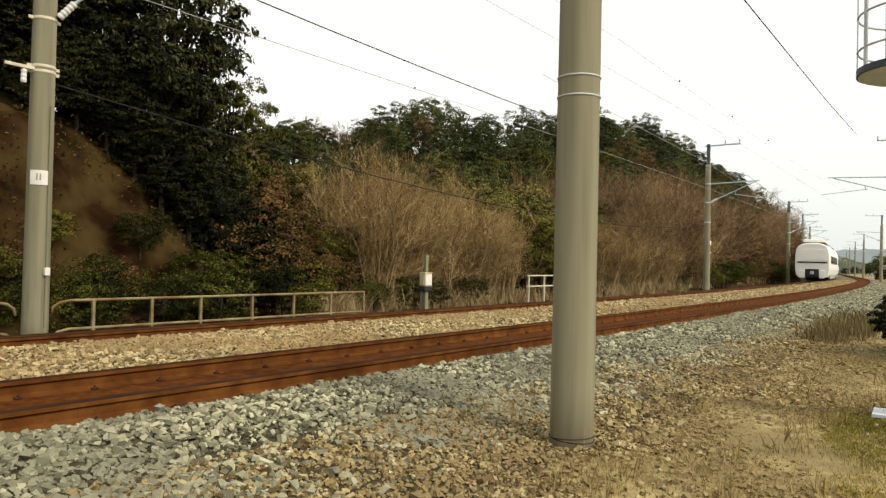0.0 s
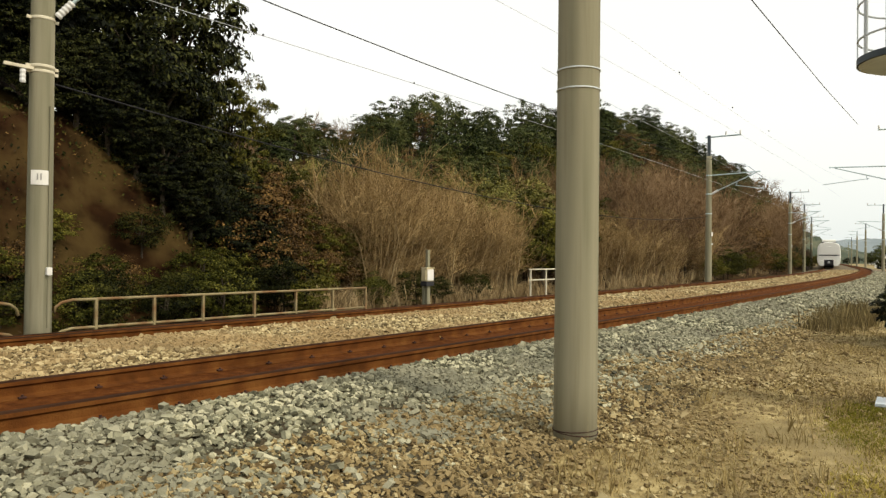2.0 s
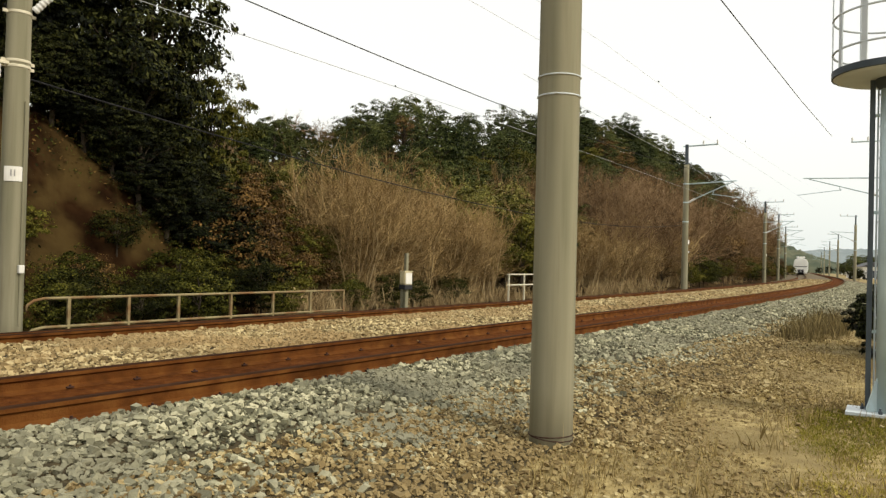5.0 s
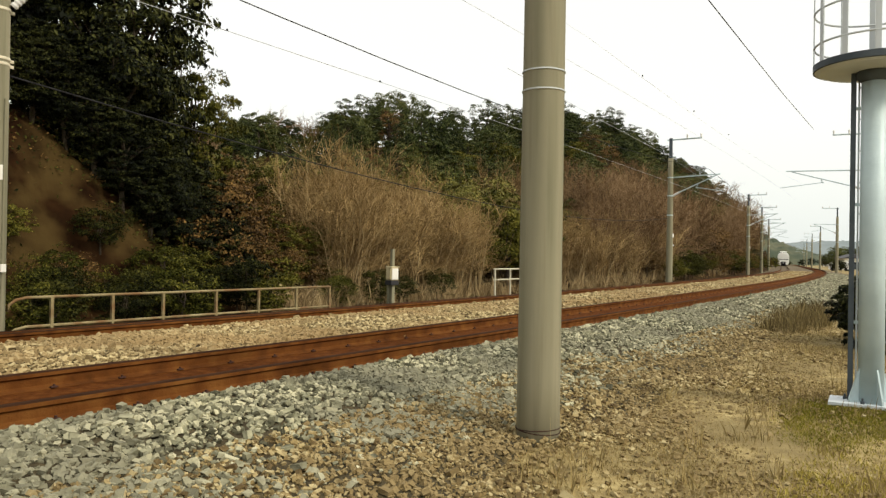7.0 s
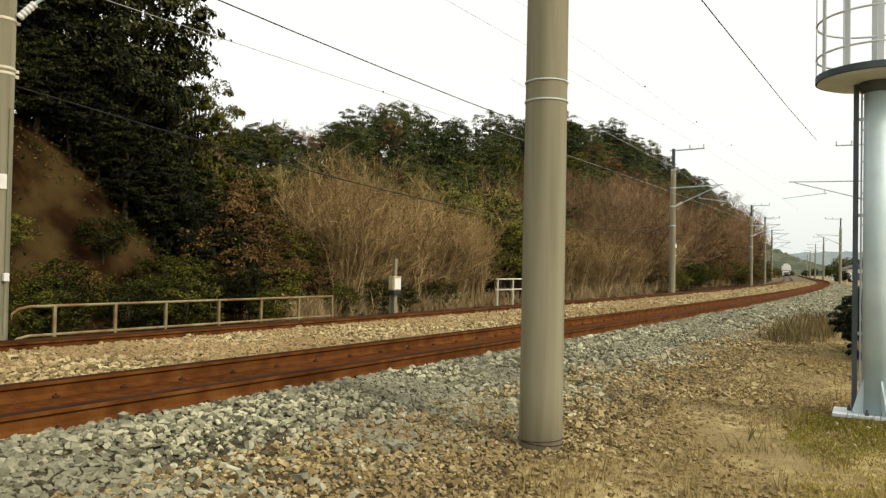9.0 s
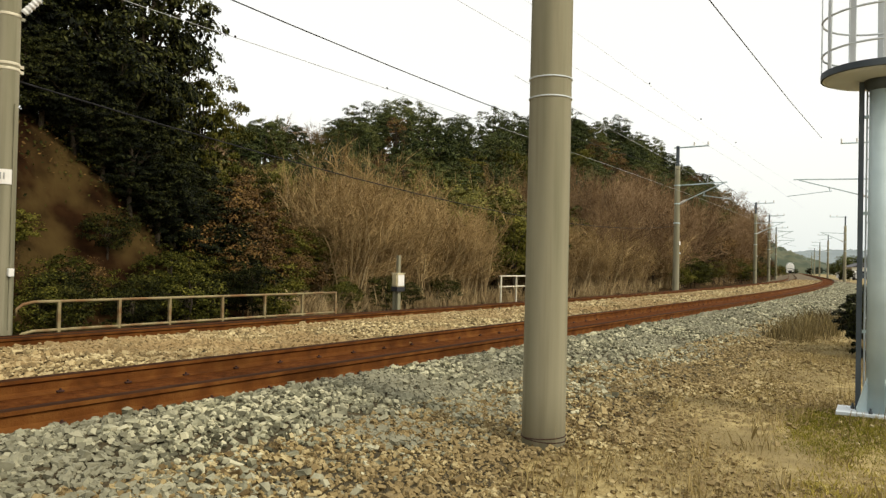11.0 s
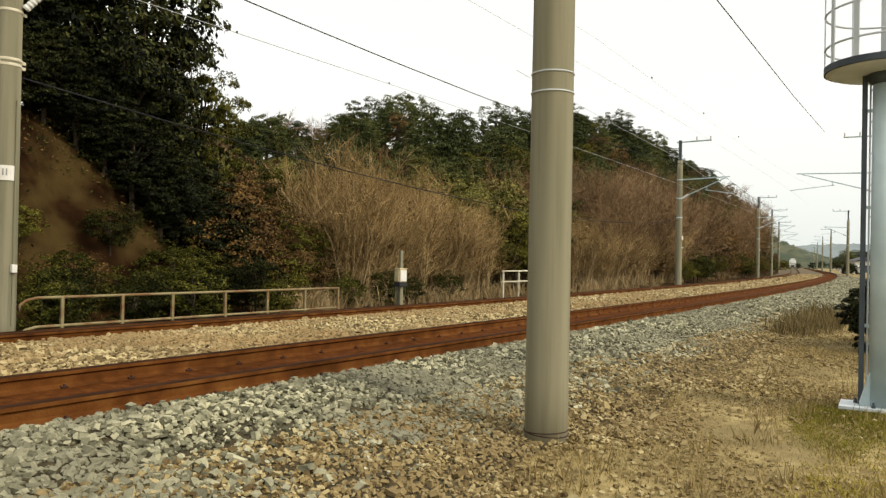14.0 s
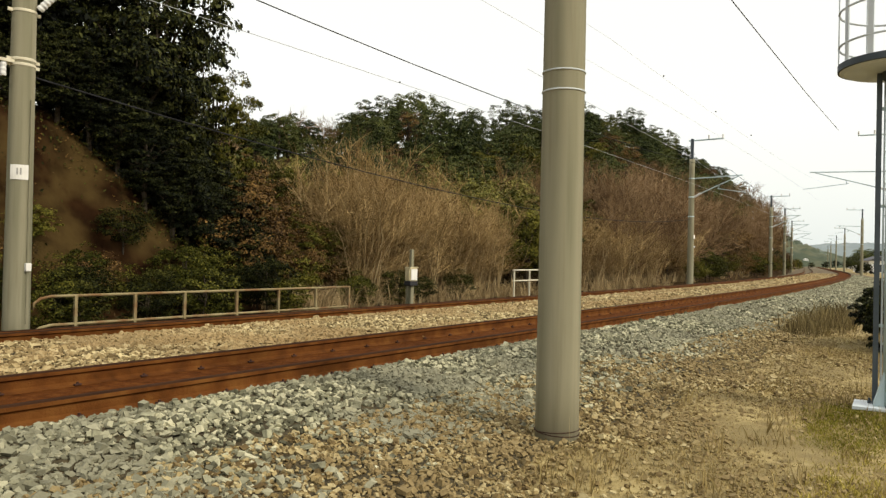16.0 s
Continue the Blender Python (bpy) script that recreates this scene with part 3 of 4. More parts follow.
# ---------------------------------------------------------------- steel tower with caged platform
def tower():
    """Slim steel column on a base plate, round platform with a cage, ladder behind; local x across, y away from the open ground."""
    ob = tagged(new("signal_tower"), "grey galvanised tubular tower with round railed platform and ladder", "tower")
    ob.matrix_world = pose(4.277, 6.61, 0.2, 0, 0, -32.9)
    part("column", lathe_bm([(0.108, 0.0), (0.108, 1.5), (0.107, 3.1)], 48), GALV, ob, "slim galvanised steel column", shade=True)
    part("footing", box_bm((0.7, 0.4, 0.3), (0, 0, -0.18), 0.02), CONCRETE, ob, "concrete footing")
    part("base_plate", box_bm((0.68, 0.4, 0.03), (0, 0, 0.01), 0.004), GALV_WHITE, ob, "pale base plate")
    for k in range(4):
        a = k * math.pi / 2 + 0.5
        bm = bmesh.new()
        q = [bm.verts.new(p) for p in ((0.1, -0.008, 0.025), (0.2, -0.008, 0.025), (0.2, -0.008, 0.06), (0.1, -0.008, 0.36), (0.1, 0.008, 0.025), (0.2, 0.008, 0.025), (0.2, 0.008, 0.06), (0.1, 0.008, 0.36))]
        for f in ((0, 1, 2, 3), (4, 5, 6, 7), (0, 1, 5, 4), (1, 2, 6, 5), (2, 3, 7, 6), (3, 0, 4, 7)):
            bm.faces.new([q[i] for i in f])
        bmesh.ops.transform(bm, matrix=Matrix.Rotation(a, 4, "Z"), verts=bm.verts)
        part("gusset", bm, GALV, ob, "tapered steel gusset")
        b = part("bolt", lathe_bm([(0.018, 0.02), (0.018, 0.05), (0.01, 0.05), (0.01, 0.075)], 8), STEEL_DARK, ob)
        b.matrix_local = pose(0.22 * math.cos(a + 0.78), 0.165 * math.sin(a + 0.78), 0)
    part("collar", lathe_bm([(0.11, 2.98), (0.15, 3.02), (0.15, 3.1), (0.11, 3.1)], 40), STEEL_DARK, ob, "dark collar beneath the platform", shade=True)
    part("deck", lathe_bm([(0.1, 3.15), (0.49, 3.15), (0.49, 3.16), (0.1, 3.16)], 48), GALV, ob)
    part("platform", lathe_bm([(0.1, 3.075), (0.46, 3.08), (0.5, 3.096)], 64), GALV_WHITE, ob, "pale platform underside")
    for k in range(4):
        part("beam", box_bm((0.4, 0.05, 0.05), (0.29, 0, 3.05), 0.006, Matrix.Rotation(k * math.pi / 2 + 0.45, 4, "Z")), STEEL_DARK, ob, "dark beam under the platform")
    part("rim", lathe_bm([(0.485, 3.1), (0.515, 3.1), (0.515, 3.16), (0.485, 3.16)], 64), STEEL_DARK, ob, "dark platform rim")
    for k in range(12):
        a = 2 * math.pi * k / 12 + 0.05
        part("cage_bar", box_bm((0.012, 0.05, 2.4), (0.505 * math.cos(a), 0.505 * math.sin(a), 4.35), 0.003, Matrix.Rotation(a, 4, "Z")), GALV_WHITE, ob)
    for z in (3.33, 3.65, 4.2, 4.8):
        part("cage_ring", tube_bm([(0.505 * math.cos(2 * math.pi * i / 48), 0.505 * math.sin(2 * math.pi * i / 48), z) for i in range(49)], 0.01, 6), GALV_WHITE, ob)
    part("cable_duct", box_bm((0.045, 0.05, 3.1), (-0.168, 0.02, 1.56), 0.006), STEEL_DARK, ob, "dark steel cable duct")
    for x in (-0.125, 0.225):
        part("ladder_stile", box_bm((0.016, 0.035, 3.02), (x, 0.16, 1.55), 0.003), GALV_WHITE, ob)
    for i in range(10):
        part("rung", tube_bm([(-0.125, 0.16, 0.27 + 0.3 * i), (0.225, 0.16, 0.27 + 0.3 * i)], 0.009, 6), GALV_WHITE, ob)
    for z in (0.75, 1.85, 2.75):
        part("standoff", box_bm((0.09, 0.02, 0.03), (-0.125, 0.03, z), 0.003), GALV, ob)


tower()


# ---------------------------------------------------------------- the train
def train_section(inset=0.0, drop=0.0):
    half = [(1.2, 0.35), (1.36, 0.6), (1.45, 1.1), (1.45, 2.3), (1.36, 2.95), (1.15, 3.3), (0.75, 3.48), (0.3, 3.54)]
    half = [(a * (1 - inset), z - drop * max(0, z - 1) / 2.5) for a, z in half]
    return half + [(-a, z) for a, z in reversed(half)]


def train_car(cab):
    """A carriage: local x ahead along the line, its rear end at x = 0, rail top at z = 0."""
    car = tagged(new("train_carriage"), "cream white express train tail carriage" if cab else "cream white express train carriage", "train", group="train carriages")
    L = 20.2
    stations = [(0.0, 0.04, 0.08), (0.1, 0.01, 0.03), (0.5, 0, 0), (1.2, 0, 0), (L - 0.2, 0, 0), (L, 0.04, 0.05)] if cab else [(0, 0.04, 0.05), (0.2, 0, 0), (L - 0.2, 0, 0), (L, 0.04, 0.05)]
    bm = bmesh.new()
    rings = [[bm.verts.new((x, a, z)) for a, z in train_section(i, d)] for x, i, d in stations]
    n = len(rings[0])
    for a, b in zip(rings, rings[1:]):
        for k in range(n):
            bm.faces.new((a[k], a[(k + 1) % n], b[(k + 1) % n], b[k]))
    bm.faces.new(rings[0])
    bm.faces.new(rings[-1])
    part("body", bm, TRAIN_WHITE, car, shade=False)
    # Solid dark box gives the shade in the gap under the cover.
    part("roof_gap", box_bm((5.3, 1.9, 0.16), (4.3, 0, 3.56), 0.03), TRAIN_DARK, car, "dark box for the shaded gap beneath the roof cover")
    part("roof_fairing", box_bm((5.5, 1.75, 0.3), (4.2, 0, 3.78), 0.12), TRAIN_WHITE, car, "white roof equipment cover")
    part("roof_unit", box_bm((6.0, 1.5, 0.3), (13.5, 0, 3.6), 0.08), TRAIN_GREY, car, "grey roof unit")
    for sy in (-1, 1):
        for i in range(8):
            part("window", box_bm((1.5, 0.02, 0.75), (3.2 + 2.0 * i, sy * 1.452, 2.0), 0.01), GLASS, car, "dark side window")
        part("skirt", box_bm((12.0, 0.06, 0.5), (10, sy * 1.3, 0.42), 0.01), TRAIN_GREY, car)
    for x in (3.2, 16.8):
        b = part("bogie", box_bm((2.9, 2.0, 0.35), (x, 0, 0.5), 0.04), TRAIN_DARK, car, "dark bogie frame")
        for dx in (-1.05, 1.05):
            w = part("wheelset", tube_bm([(x + dx, -0.6, 0.43), (x + dx, 0.6, 0.43)], 0.43, 16), TRAIN_DARK, b)
    if cab:
        # White paint on the windscreen stands for the sky mirrored in it.
        part("windscreen", box_bm((0.03, 2.3, 1.0), (-0.012, 0, 2.42), 0.01), TRAIN_WHITE, car, "windscreen painted white for the reflected sky")
        part("stripe", box_bm((0.03, 2.5, 0.14), (-0.016, 0, 1.72), 0.01), TRAIN_DARK, car, "dark stripe beneath the windscreen")
        for sy in (-0.85, 0.85):
            part("tail_lamp", box_bm((0.04, 0.36, 0.16), (-0.03, sy, 1.72), 0.02), GLASS, car)
            part("front_skirt", box_bm((0.3, 0.5, 0.75), (0.1, sy * 1.0, 0.62), 0.06), TRAIN_WHITE, car)
        # Flat black block in place of the shaded hollow round the coupler.
        part("coupler_opening", box_bm((0.06, 1.15, 0.75), (-0.02, 0, 0.72), 0.02), TRAIN_DARK, car, "black block for the shaded coupler opening")
        part("coupler", box_bm((0.4, 0.3, 0.28), (-0.2, 0, 0.75), 0.04), TRAIN_GREY, car)
    return car


tail_car = train_car(True)
mid_car = train_car(False)
mid_cars = [mid_car, copy_thing(mid_car, pose(0, 0, 0)), copy_thing(mid_car, pose(0, 0, 0))]


def train_rows(offset):
    rows = []
    for i in range(33):
        t = i * 0.5
        s = float(np.interp(t, [0, 1, 2, 3, 16], [76, 95, 114.5, 135.8, 416.6])) + offset
        (xa, ya), (xb, yb) = ground_xy(s + 3.2, OFF + GAP), ground_xy(s + 16.8, OFF + GAP)
        yaw = math.atan2(yb - ya, xb - xa)
        rows.append((t, pose(xa - 3.2 * math.cos(yaw), ya - 3.2 * math.sin(yaw), RAIL_Z, 0, 0, math.degrees(yaw))))
    return rows


def motions():
    walk(tail_car, train_rows(0.0))
    for i, car in enumerate(mid_cars):
        walk(car, train_rows(20.7 * (i + 1)))


# ---------------------------------------------------------------- plants
rng = np.random.default_rng(7)


def leaf_quads(centres, normals, size, spread=0.35):
    """Small pointed leaves at centres, facing about along normals."""
    n = len(centres)
    nn = normals + rng.normal(0, 0.55, (n, 3))
    nn /= np.linalg.norm(nn, axis=1, keepdims=True)
    t = np.cross(nn, rng.normal(0, 1, (n, 3)))
    t /= np.linalg.norm(t, axis=1, keepdims=True)
    b = np.cross(nn, t)
    k = (size * rng.uniform(0.6, 1.3, n))[:, None]
    v = np.stack([centres - t * k * 0.5, centres + b * k * 0.28 + nn * k * 0.08, centres + t * k * 0.55, centres - b * k * 0.28 + nn * k * 0.08], 1)
    return v.reshape(-1, 3), np.arange(4 * n).reshape(n, 4)


def leaf_tris(centres, normals, size):
    """Small three-cornered leaves for trees that stay far off."""
    n = len(centres)
    nn = normals + rng.normal(0, 0.5, (n, 3))
    nn /= np.linalg.norm(nn, axis=1, keepdims=True)
    t = np.cross(nn, rng.normal(0, 1, (n, 3)))
    t /= np.linalg.norm(t, axis=1, keepdims=True)
    b = np.cross(nn, t)
    k = (size * rng.uniform(0.6, 1.3, n))[:, None]
    v = np.stack([centres - t * k * 0.5 - b * k * 0.3, centres - t * k * 0.4 + b * k * 0.32, centres + t * k * 0.6], 1)
    return v.reshape(-1, 3), np.arange(3 * n).reshape(n, 3)


def crown_mesh(h, r, clumps, per, leaf, low=0.12, lean=0.0, fill=0.55, far=False):
    """Leaf clumps gathered on an uneven ellipsoid; returns the leaves and the clump centres."""
    cs = []
    cz, rz = h * (0.5 + low / 2), h * (0.5 - low / 2)
    while len(cs) < clumps:
        p = rng.normal(0, 1, 3)
        p /= np.linalg.norm(p)
        lump = 0.78 + 0.22 * math.sin(3.1 * p[0] + 2 * p[2] + 1) * math.cos(2.7 * p[1] + 1.4 * p[2])
        p = p * lump * rng.uniform(fill, 1.0)
        cs.append((p[0] * r + lean * p[2], p[1] * r, cz + p[2] * rz))
    cs = np.array(cs)
    cr = rng.uniform(0.55, 1.25, clumps) * r * (1.5 / math.sqrt(clumps)) * 1.25
    d = rng.normal(0, 1, (clumps * per, 3))
    d /= np.linalg.norm(d, axis=1, keepdims=True)
    d[:, 2] = np.abs(d[:, 2]) * 0.85 - 0.25 * (rng.random(len(d)) < 0.4)
    rad = np.repeat(cr, per) * rng.uniform(0.45, 1.1, clumps * per) ** 0.6
    pts = np.repeat(cs, per, 0) + d * rad[:, None] * np.array([1.0, 1.0, 0.75])
    out = pts - np.array([0, 0, cz])
    out = out / (np.linalg.norm(out, axis=1, keepdims=True) + 1e-6)
    v, f = (leaf_tris if far else leaf_quads)(pts, d * 0.6 + out * 0.4 + np.array([0, 0, 0.45]), leaf)
    return v, f, cs


def limbs_bm(h, r, centres, count, thick):
    bm = tube_bm([(0, 0, -0.6), (0.04 * r, 0, h * 0.18), (0, 0.06 * r, h * 0.4), (0.05 * r, 0, h * 0.72)], [thick, thick * 0.8, thick * 0.6, thick * 0.2], 7)
    for c in centres[:count]:
        z0 = min(c[2] * 0.6, h * 0.65)
        a, b = Vector((0, 0, z0)), Vector(c)
        m = a.lerp(b, 0.5) + Vector((rng.normal(0, 0.1), rng.normal(0, 0.1), 0.12 * h * 0.3))
        tube_bm([a, m, b], [thick * 0.35, thick * 0.22, thick * 0.06], 5, bm, cap=False)
    return bm


def leafy_tree(name, category, label, group, h, r, clumps, per, leaf, mat, low=0.12, limbs=14, thick=None, lean=0.0, fill=0.55, far=False):
    ob = tagged(new(name), label, category, group=group)
    v, f, cs = crown_mesh(h, r, clumps, per, leaf, low, lean, fill, far)
    part("trunk", limbs_bm(h, r, cs, limbs, thick or 0.03 * h), BARK, ob, "dark bark trunk with limbs")
    mesh_object("crown", v, f, mat, ob)
    return ob


def bare_tree(label, group, h, stems, branch, twigs, spread, category="bare shrub", leaves=0, thin=1.0, mat=None):
    """Fan of leafless stems with branches and fine twigs."""
    mat = mat or TWIG
    ob = tagged(new("bare_shrub"), label, category, group=group)
    stem_bm, V, F = bmesh.new(), [], []

    def stick(a, b, ra, rb):
        a, b = np.array(a), np.array(b)
        d = b - a
        d = d / (np.linalg.norm(d) + 1e-9)
        s = np.cross(d, (0.3, 0.5, 0.8))
        s /= np.linalg.norm(s) + 1e-9
        u = np.cross(d, s)
        k = len(V)
        for p, r in ((a, ra), (b, rb)):
            for t in (0, 2.1, 4.2):
                V.append(p + (s * math.cos(t) + u * math.sin(t)) * r)
        for j in range(3):
            F.append((k + j, k + (j + 1) % 3, k + 3 + (j + 1) % 3, k + 3 + j))
    tips = []
    for i in range(stems):
        a = rng.uniform(0, 2 * math.pi)
        out = np.array([math.cos(a), math.sin(a), 0]) * spread * rng.uniform(0.15, 1.0)
        p0 = np.array([rng.normal(0, 0.25), rng.normal(0, 0.25), -0.2])
        hh = h * rng.uniform(0.6, 1.0)
        pts = [p0, p0 + out * 0.25 + [0, 0, hh * 0.35], p0 + out * 0.62 + [0, 0, hh * 0.7] + rng.normal(0, 0.16, 3), p0 + out + [0, 0, hh]]
        rb = 0.012 * h * rng.uniform(0.5, 1.0) * thin
        tube_bm([tuple(p) for p in pts], [rb, rb * 0.75, rb * 0.45, rb * 0.12], 5, stem_bm, cap=False)
        for j in range(branch):
            u = rng.uniform(0.25, 0.98)
            q = u * 3
            k = min(int(q), 2)
            base = pts[k] + (pts[k + 1] - pts[k]) * (q - k)
            dirn = rng.normal(0, 0.55, 3) + out / (spread + 1e-6) * 0.5 + [0, 0, 0.75]
            dirn /= np.linalg.norm(dirn)
            ln = h * rng.uniform(0.16, 0.34) * (1.15 - 0.5 * u)
            mid = base + dirn * ln * 0.55
            end = mid + (dirn + rng.normal(0, 0.25, 3)) * ln * 0.45
            stick(base, mid, rb * 0.42, rb * 0.28)
            stick(mid, end, rb * 0.28, rb * 0.1)
            for m in range(twigs):
                w = rng.uniform(0.2, 1)
                tb = base + dirn * ln * w
                td = dirn * 0.6 + rng.normal(0, 0.55, 3) + [0, 0, 0.25]
                te = tb + td * ln * rng.uniform(0.25, 0.55)
                stick(tb, te, rb * 0.17, rb * 0.07)
                tips.append(te)
    part("branchwork", stem_bm, STEM if mat == TWIG else mat, ob)
    mesh_object("brushwood", V, F, mat, ob)
    if leaves:
        tips = np.array(tips)
        pick = tips[rng.integers(0, len(tips), leaves)] + rng.normal(0, 0.08, (leaves, 3))
        lv, lf = leaf_quads(pick, rng.normal(0, 1, (leaves, 3)), 0.09)
        mesh_object("dead_leaves", lv, lf, LEAF_BROWN, ob, "withered brown leaves")
    return ob


def put(proto, x, y, size, turn, squash=1.0, sink=0.0, used=set()):
    """The first call places the model itself, later ones copy it."""
    m = pose(x, y, float(ground_z(np.array(x), np.array(y))) - sink, 0, 0, turn) @ Matrix.Diagonal((size, size, size * squash, 1))
    if proto.name not in used:
        used.add(proto.name)
        proto.matrix_basis = m
        return proto
    made = copy_thing(proto, pose(0, 0, 0))
    made.matrix_basis = m
    return made


NEAR_EV = [leafy_tree("evergreen_tree", "tree", "dark glossy evergreen tree overhanging the cut bank", "evergreen trees on the bank", 6.5, 2.7, 190, 95, 0.125, LEAF_SHADED, 0.02, 26, 0.16, fill=0.45) for _ in range(2)]
NEAR_OL = leafy_tree("evergreen_tree", "tree", "olive brown evergreen tree on the cut bank", "evergreen trees on the bank", 6.0, 2.4, 170, 130, 0.095, LEAF_OLIVE, 0.05, 20, 0.13)
NEAR_BR = leafy_tree("withered_tree", "tree", "reddish brown withered tree beside the evergreens", "withered trees", 5.0, 2.2, 120, 70, 0.1, LEAF_BROWN, 0.0, 26, 0.1)
FAR_EV = [leafy_tree("hill_tree", "tree", "dark green broadleaf tree on the wooded hill", "trees on the hill", 5.6, 2.7, 130, 85, 0.135, LEAF_HAZED, 0.0, 10, 0.12, fill=0.7, far=True) for _ in range(4)]
FAR_OL = [leafy_tree("small_tree", "tree", "olive green tree on the hillside", "small trees on the hillside", 4.8, 2.4, 70, 110, 0.12, LEAF_OLIVE, 0.0, 10, 0.1, far=True) for _ in range(2)]
BRIGHT = leafy_tree("small_tree", "tree", "yellowish green small tree on the slope", "small trees on the hillside", 4.6, 2.2, 70, 90, 0.12, LEAF_YELLOW, 0.0, 12, 0.09, far=True)
FAR_BR = [leafy_tree("withered_tree", "tree", "brown withered tree on the hillside", "withered trees", 5.0, 2.2, 60, 70, 0.12, LEAF_BROWN, 0.12, 26, 0.1, far=True) for _ in range(2)]
BARE = [bare_tree("leafless tan shrub with many thin stems", "bare shrubs", 4.6, 24, 10, 8, 1.9, leaves=160, thin=0.88) for _ in range(4)]
BARE_TREE = [bare_tree("leafless reddish brown tree with fine twigs", "bare trees", 6.0, 11, 15, 11, 2.6, "bare tree", leaves=400, mat=TWIG_RED) for _ in range(3)]
SHRUB = [leafy_tree("green_shrub", "shrub", "low dark green shrub with small leaves behind the fence", "green shrubs", 1.5, 0.95, 80, 55, 0.06, m, 0.0, 10, 0.03) for m in (LEAF_SHRUB, LEAF_SHRUB, LEAF_OLIVE)]
BRAMBLE = [leafy_tree("bramble", "shrub", "withered brown bramble on the bank", "brambles", 1.6, 1.1, 80, 45, 0.06, m, 0.0, 8, 0.025) for m in (LEAF_BROWN, LEAF_OLIVE)]

# the evergreen mass on the cut bank: s, v, size, squash
for i, (s, v, size, sq) in enumerate([(10.3, 16.4, 0.85, 1.15), (9.0, 18.2, 1.15, 1.1), (6.4, 19.6, 1.2, 1.1), (11.6, 15.6, 0.45, 1.0), (11.6, 17.8, 0.9, 1.0), (11.0, 15.2, 0.4, 1.0),
                                      (3.5, 20.0, 1.1, 1.1), (8.2, 17.6, 0.75, 0.9), (12.7, 18.8, 0.85, 0.95), (5.0, 22.5, 1.3, 1.2), (9.5, 21.5, 1.3, 1.2), (11.3, 17.0, 0.98, 1.4), (1.0, 19.0, 1.0, 1.1),
                                      (9.6, 16.6, 0.6, 1.0), (7.0, 17.2, 0.7, 1.0)]):
    x, y = ground_xy(s, v)
    put(NEAR_OL if i in (4, 8) else NEAR_EV[i % 2], x, y, size, 77 * i, sq, 0.2)
for i, (s, v, size) in enumerate([(7.6, 16.0, 0.4), (8.3, 16.2, 0.42), (8.9, 15.9, 0.42), (9.5, 15.7, 0.4), (10.0, 15.4, 0.42), (10.6, 15.2, 0.4), (9.2, 16.6, 0.5), (10.2, 16.1, 0.5), (8.4, 17.0, 0.5), (6.8, 17.2, 0.5), (5.8, 17.6, 0.55), (4.6, 17.8, 0.6), (7.6, 17.0, 0.55), (3.2, 17.6, 0.6), (11.2, 16.0, 0.5), (12.2, 16.4, 0.55), (12.4, 15.4, 0.52), (11.7, 15.0, 0.45), (12.9, 16.2, 0.6), (12.6, 14.8, 0.38), (6.0, 17.0, 0.5)]):
    x, y = ground_xy(s, v)
    put(NEAR_EV[i % 2], x, y, size, 61 * i, 0.85, 0.1)
for i, (s, v, size) in enumerate([(13.3, 17.2, 0.8), (13.9, 15.8, 0.6), (14.7, 17.3, 0.7), (13.7, 14.9, 0.48), (14.5, 14.9, 0.5), (15.0, 15.5, 0.6), (14.4, 16.3, 0.75), (15.6, 16.6, 0.66), (16.6, 18.3, 0.7), (15.2, 18.6, 0.75)]):
    x, y = ground_xy(s, v)
    put(NEAR_OL if i == 0 else NEAR_BR, x, y, size, 130 * i, 1.4 if i == 0 else 0.95, 0.1)


def scatter(s0, s1, ds, v0, v1, dv, jitter=0.45):
    out = []
    for s in np.arange(s0, s1, ds):
        for v in np.arange(v0, v1, dv):
            out.append((s + rng.uniform(-jitter, jitter) * ds, v + rng.uniform(-jitter, jitter) * dv))
    return out


# wooded ridge
for s, v in scatter(22, 150, 4.6, 29, 49, 4.6):
    x, y = ground_xy(s, v)
    k = rng.random()
    edge = v < 33
    if s < 58 and v > 40 or s < 44:
        k, small = k * 0.9, 0.6
    else:
        small = 1.0
    if s < 44 and k < 0.14:
        put(BARE_TREE[rng.integers(3)], x, y, rng.uniform(0.5, 0.7), rng.uniform(0, 360))
    elif k < (0.42 if edge else 0.24):
        put(FAR_OL[rng.integers(2)], x, y, small * rng.uniform(0.8, 1.15), rng.uniform(0, 360))
    elif k < (0.55 if edge else 0.32):
        put(FAR_BR[rng.integers(2)], x, y, small * rng.uniform(0.8, 1.1), rng.uniform(0, 360))
    else:
        put(FAR_EV[rng.integers(4)], x, y, small * rng.uniform(0.75, 1.25) + (0.14 if s > 84 and v > 36 else 0), rng.uniform(0, 360), rng.uniform(0.85, 1.15))
for s, v in scatter(20, 46, 3.2, 27, 47, 3.6):
    x, y = ground_xy(s, v)
    k = rng.random()
    put(BARE_TREE[rng.integers(3)] if k < 0.08 else FAR_OL[rng.integers(2)] if k < 0.42 else BRIGHT if k < 0.5 else FAR_EV[rng.integers(4)], x, y, rng.uniform(0.5, 0.72), rng.uniform(0, 360))
for i, (s, v, size) in enumerate([(14.9, 15.2, 0.5), (15.5, 16.0, 0.6), (14.7, 16.8, 0.7), (15.9, 17.6, 0.72), (16.3, 15.3, 0.45)]):
    x, y = ground_xy(s, v)
    put(FAR_BR[i % 2] if i % 2 else NEAR_OL, x, y, size, 83 * i, 0.95, 0.1)
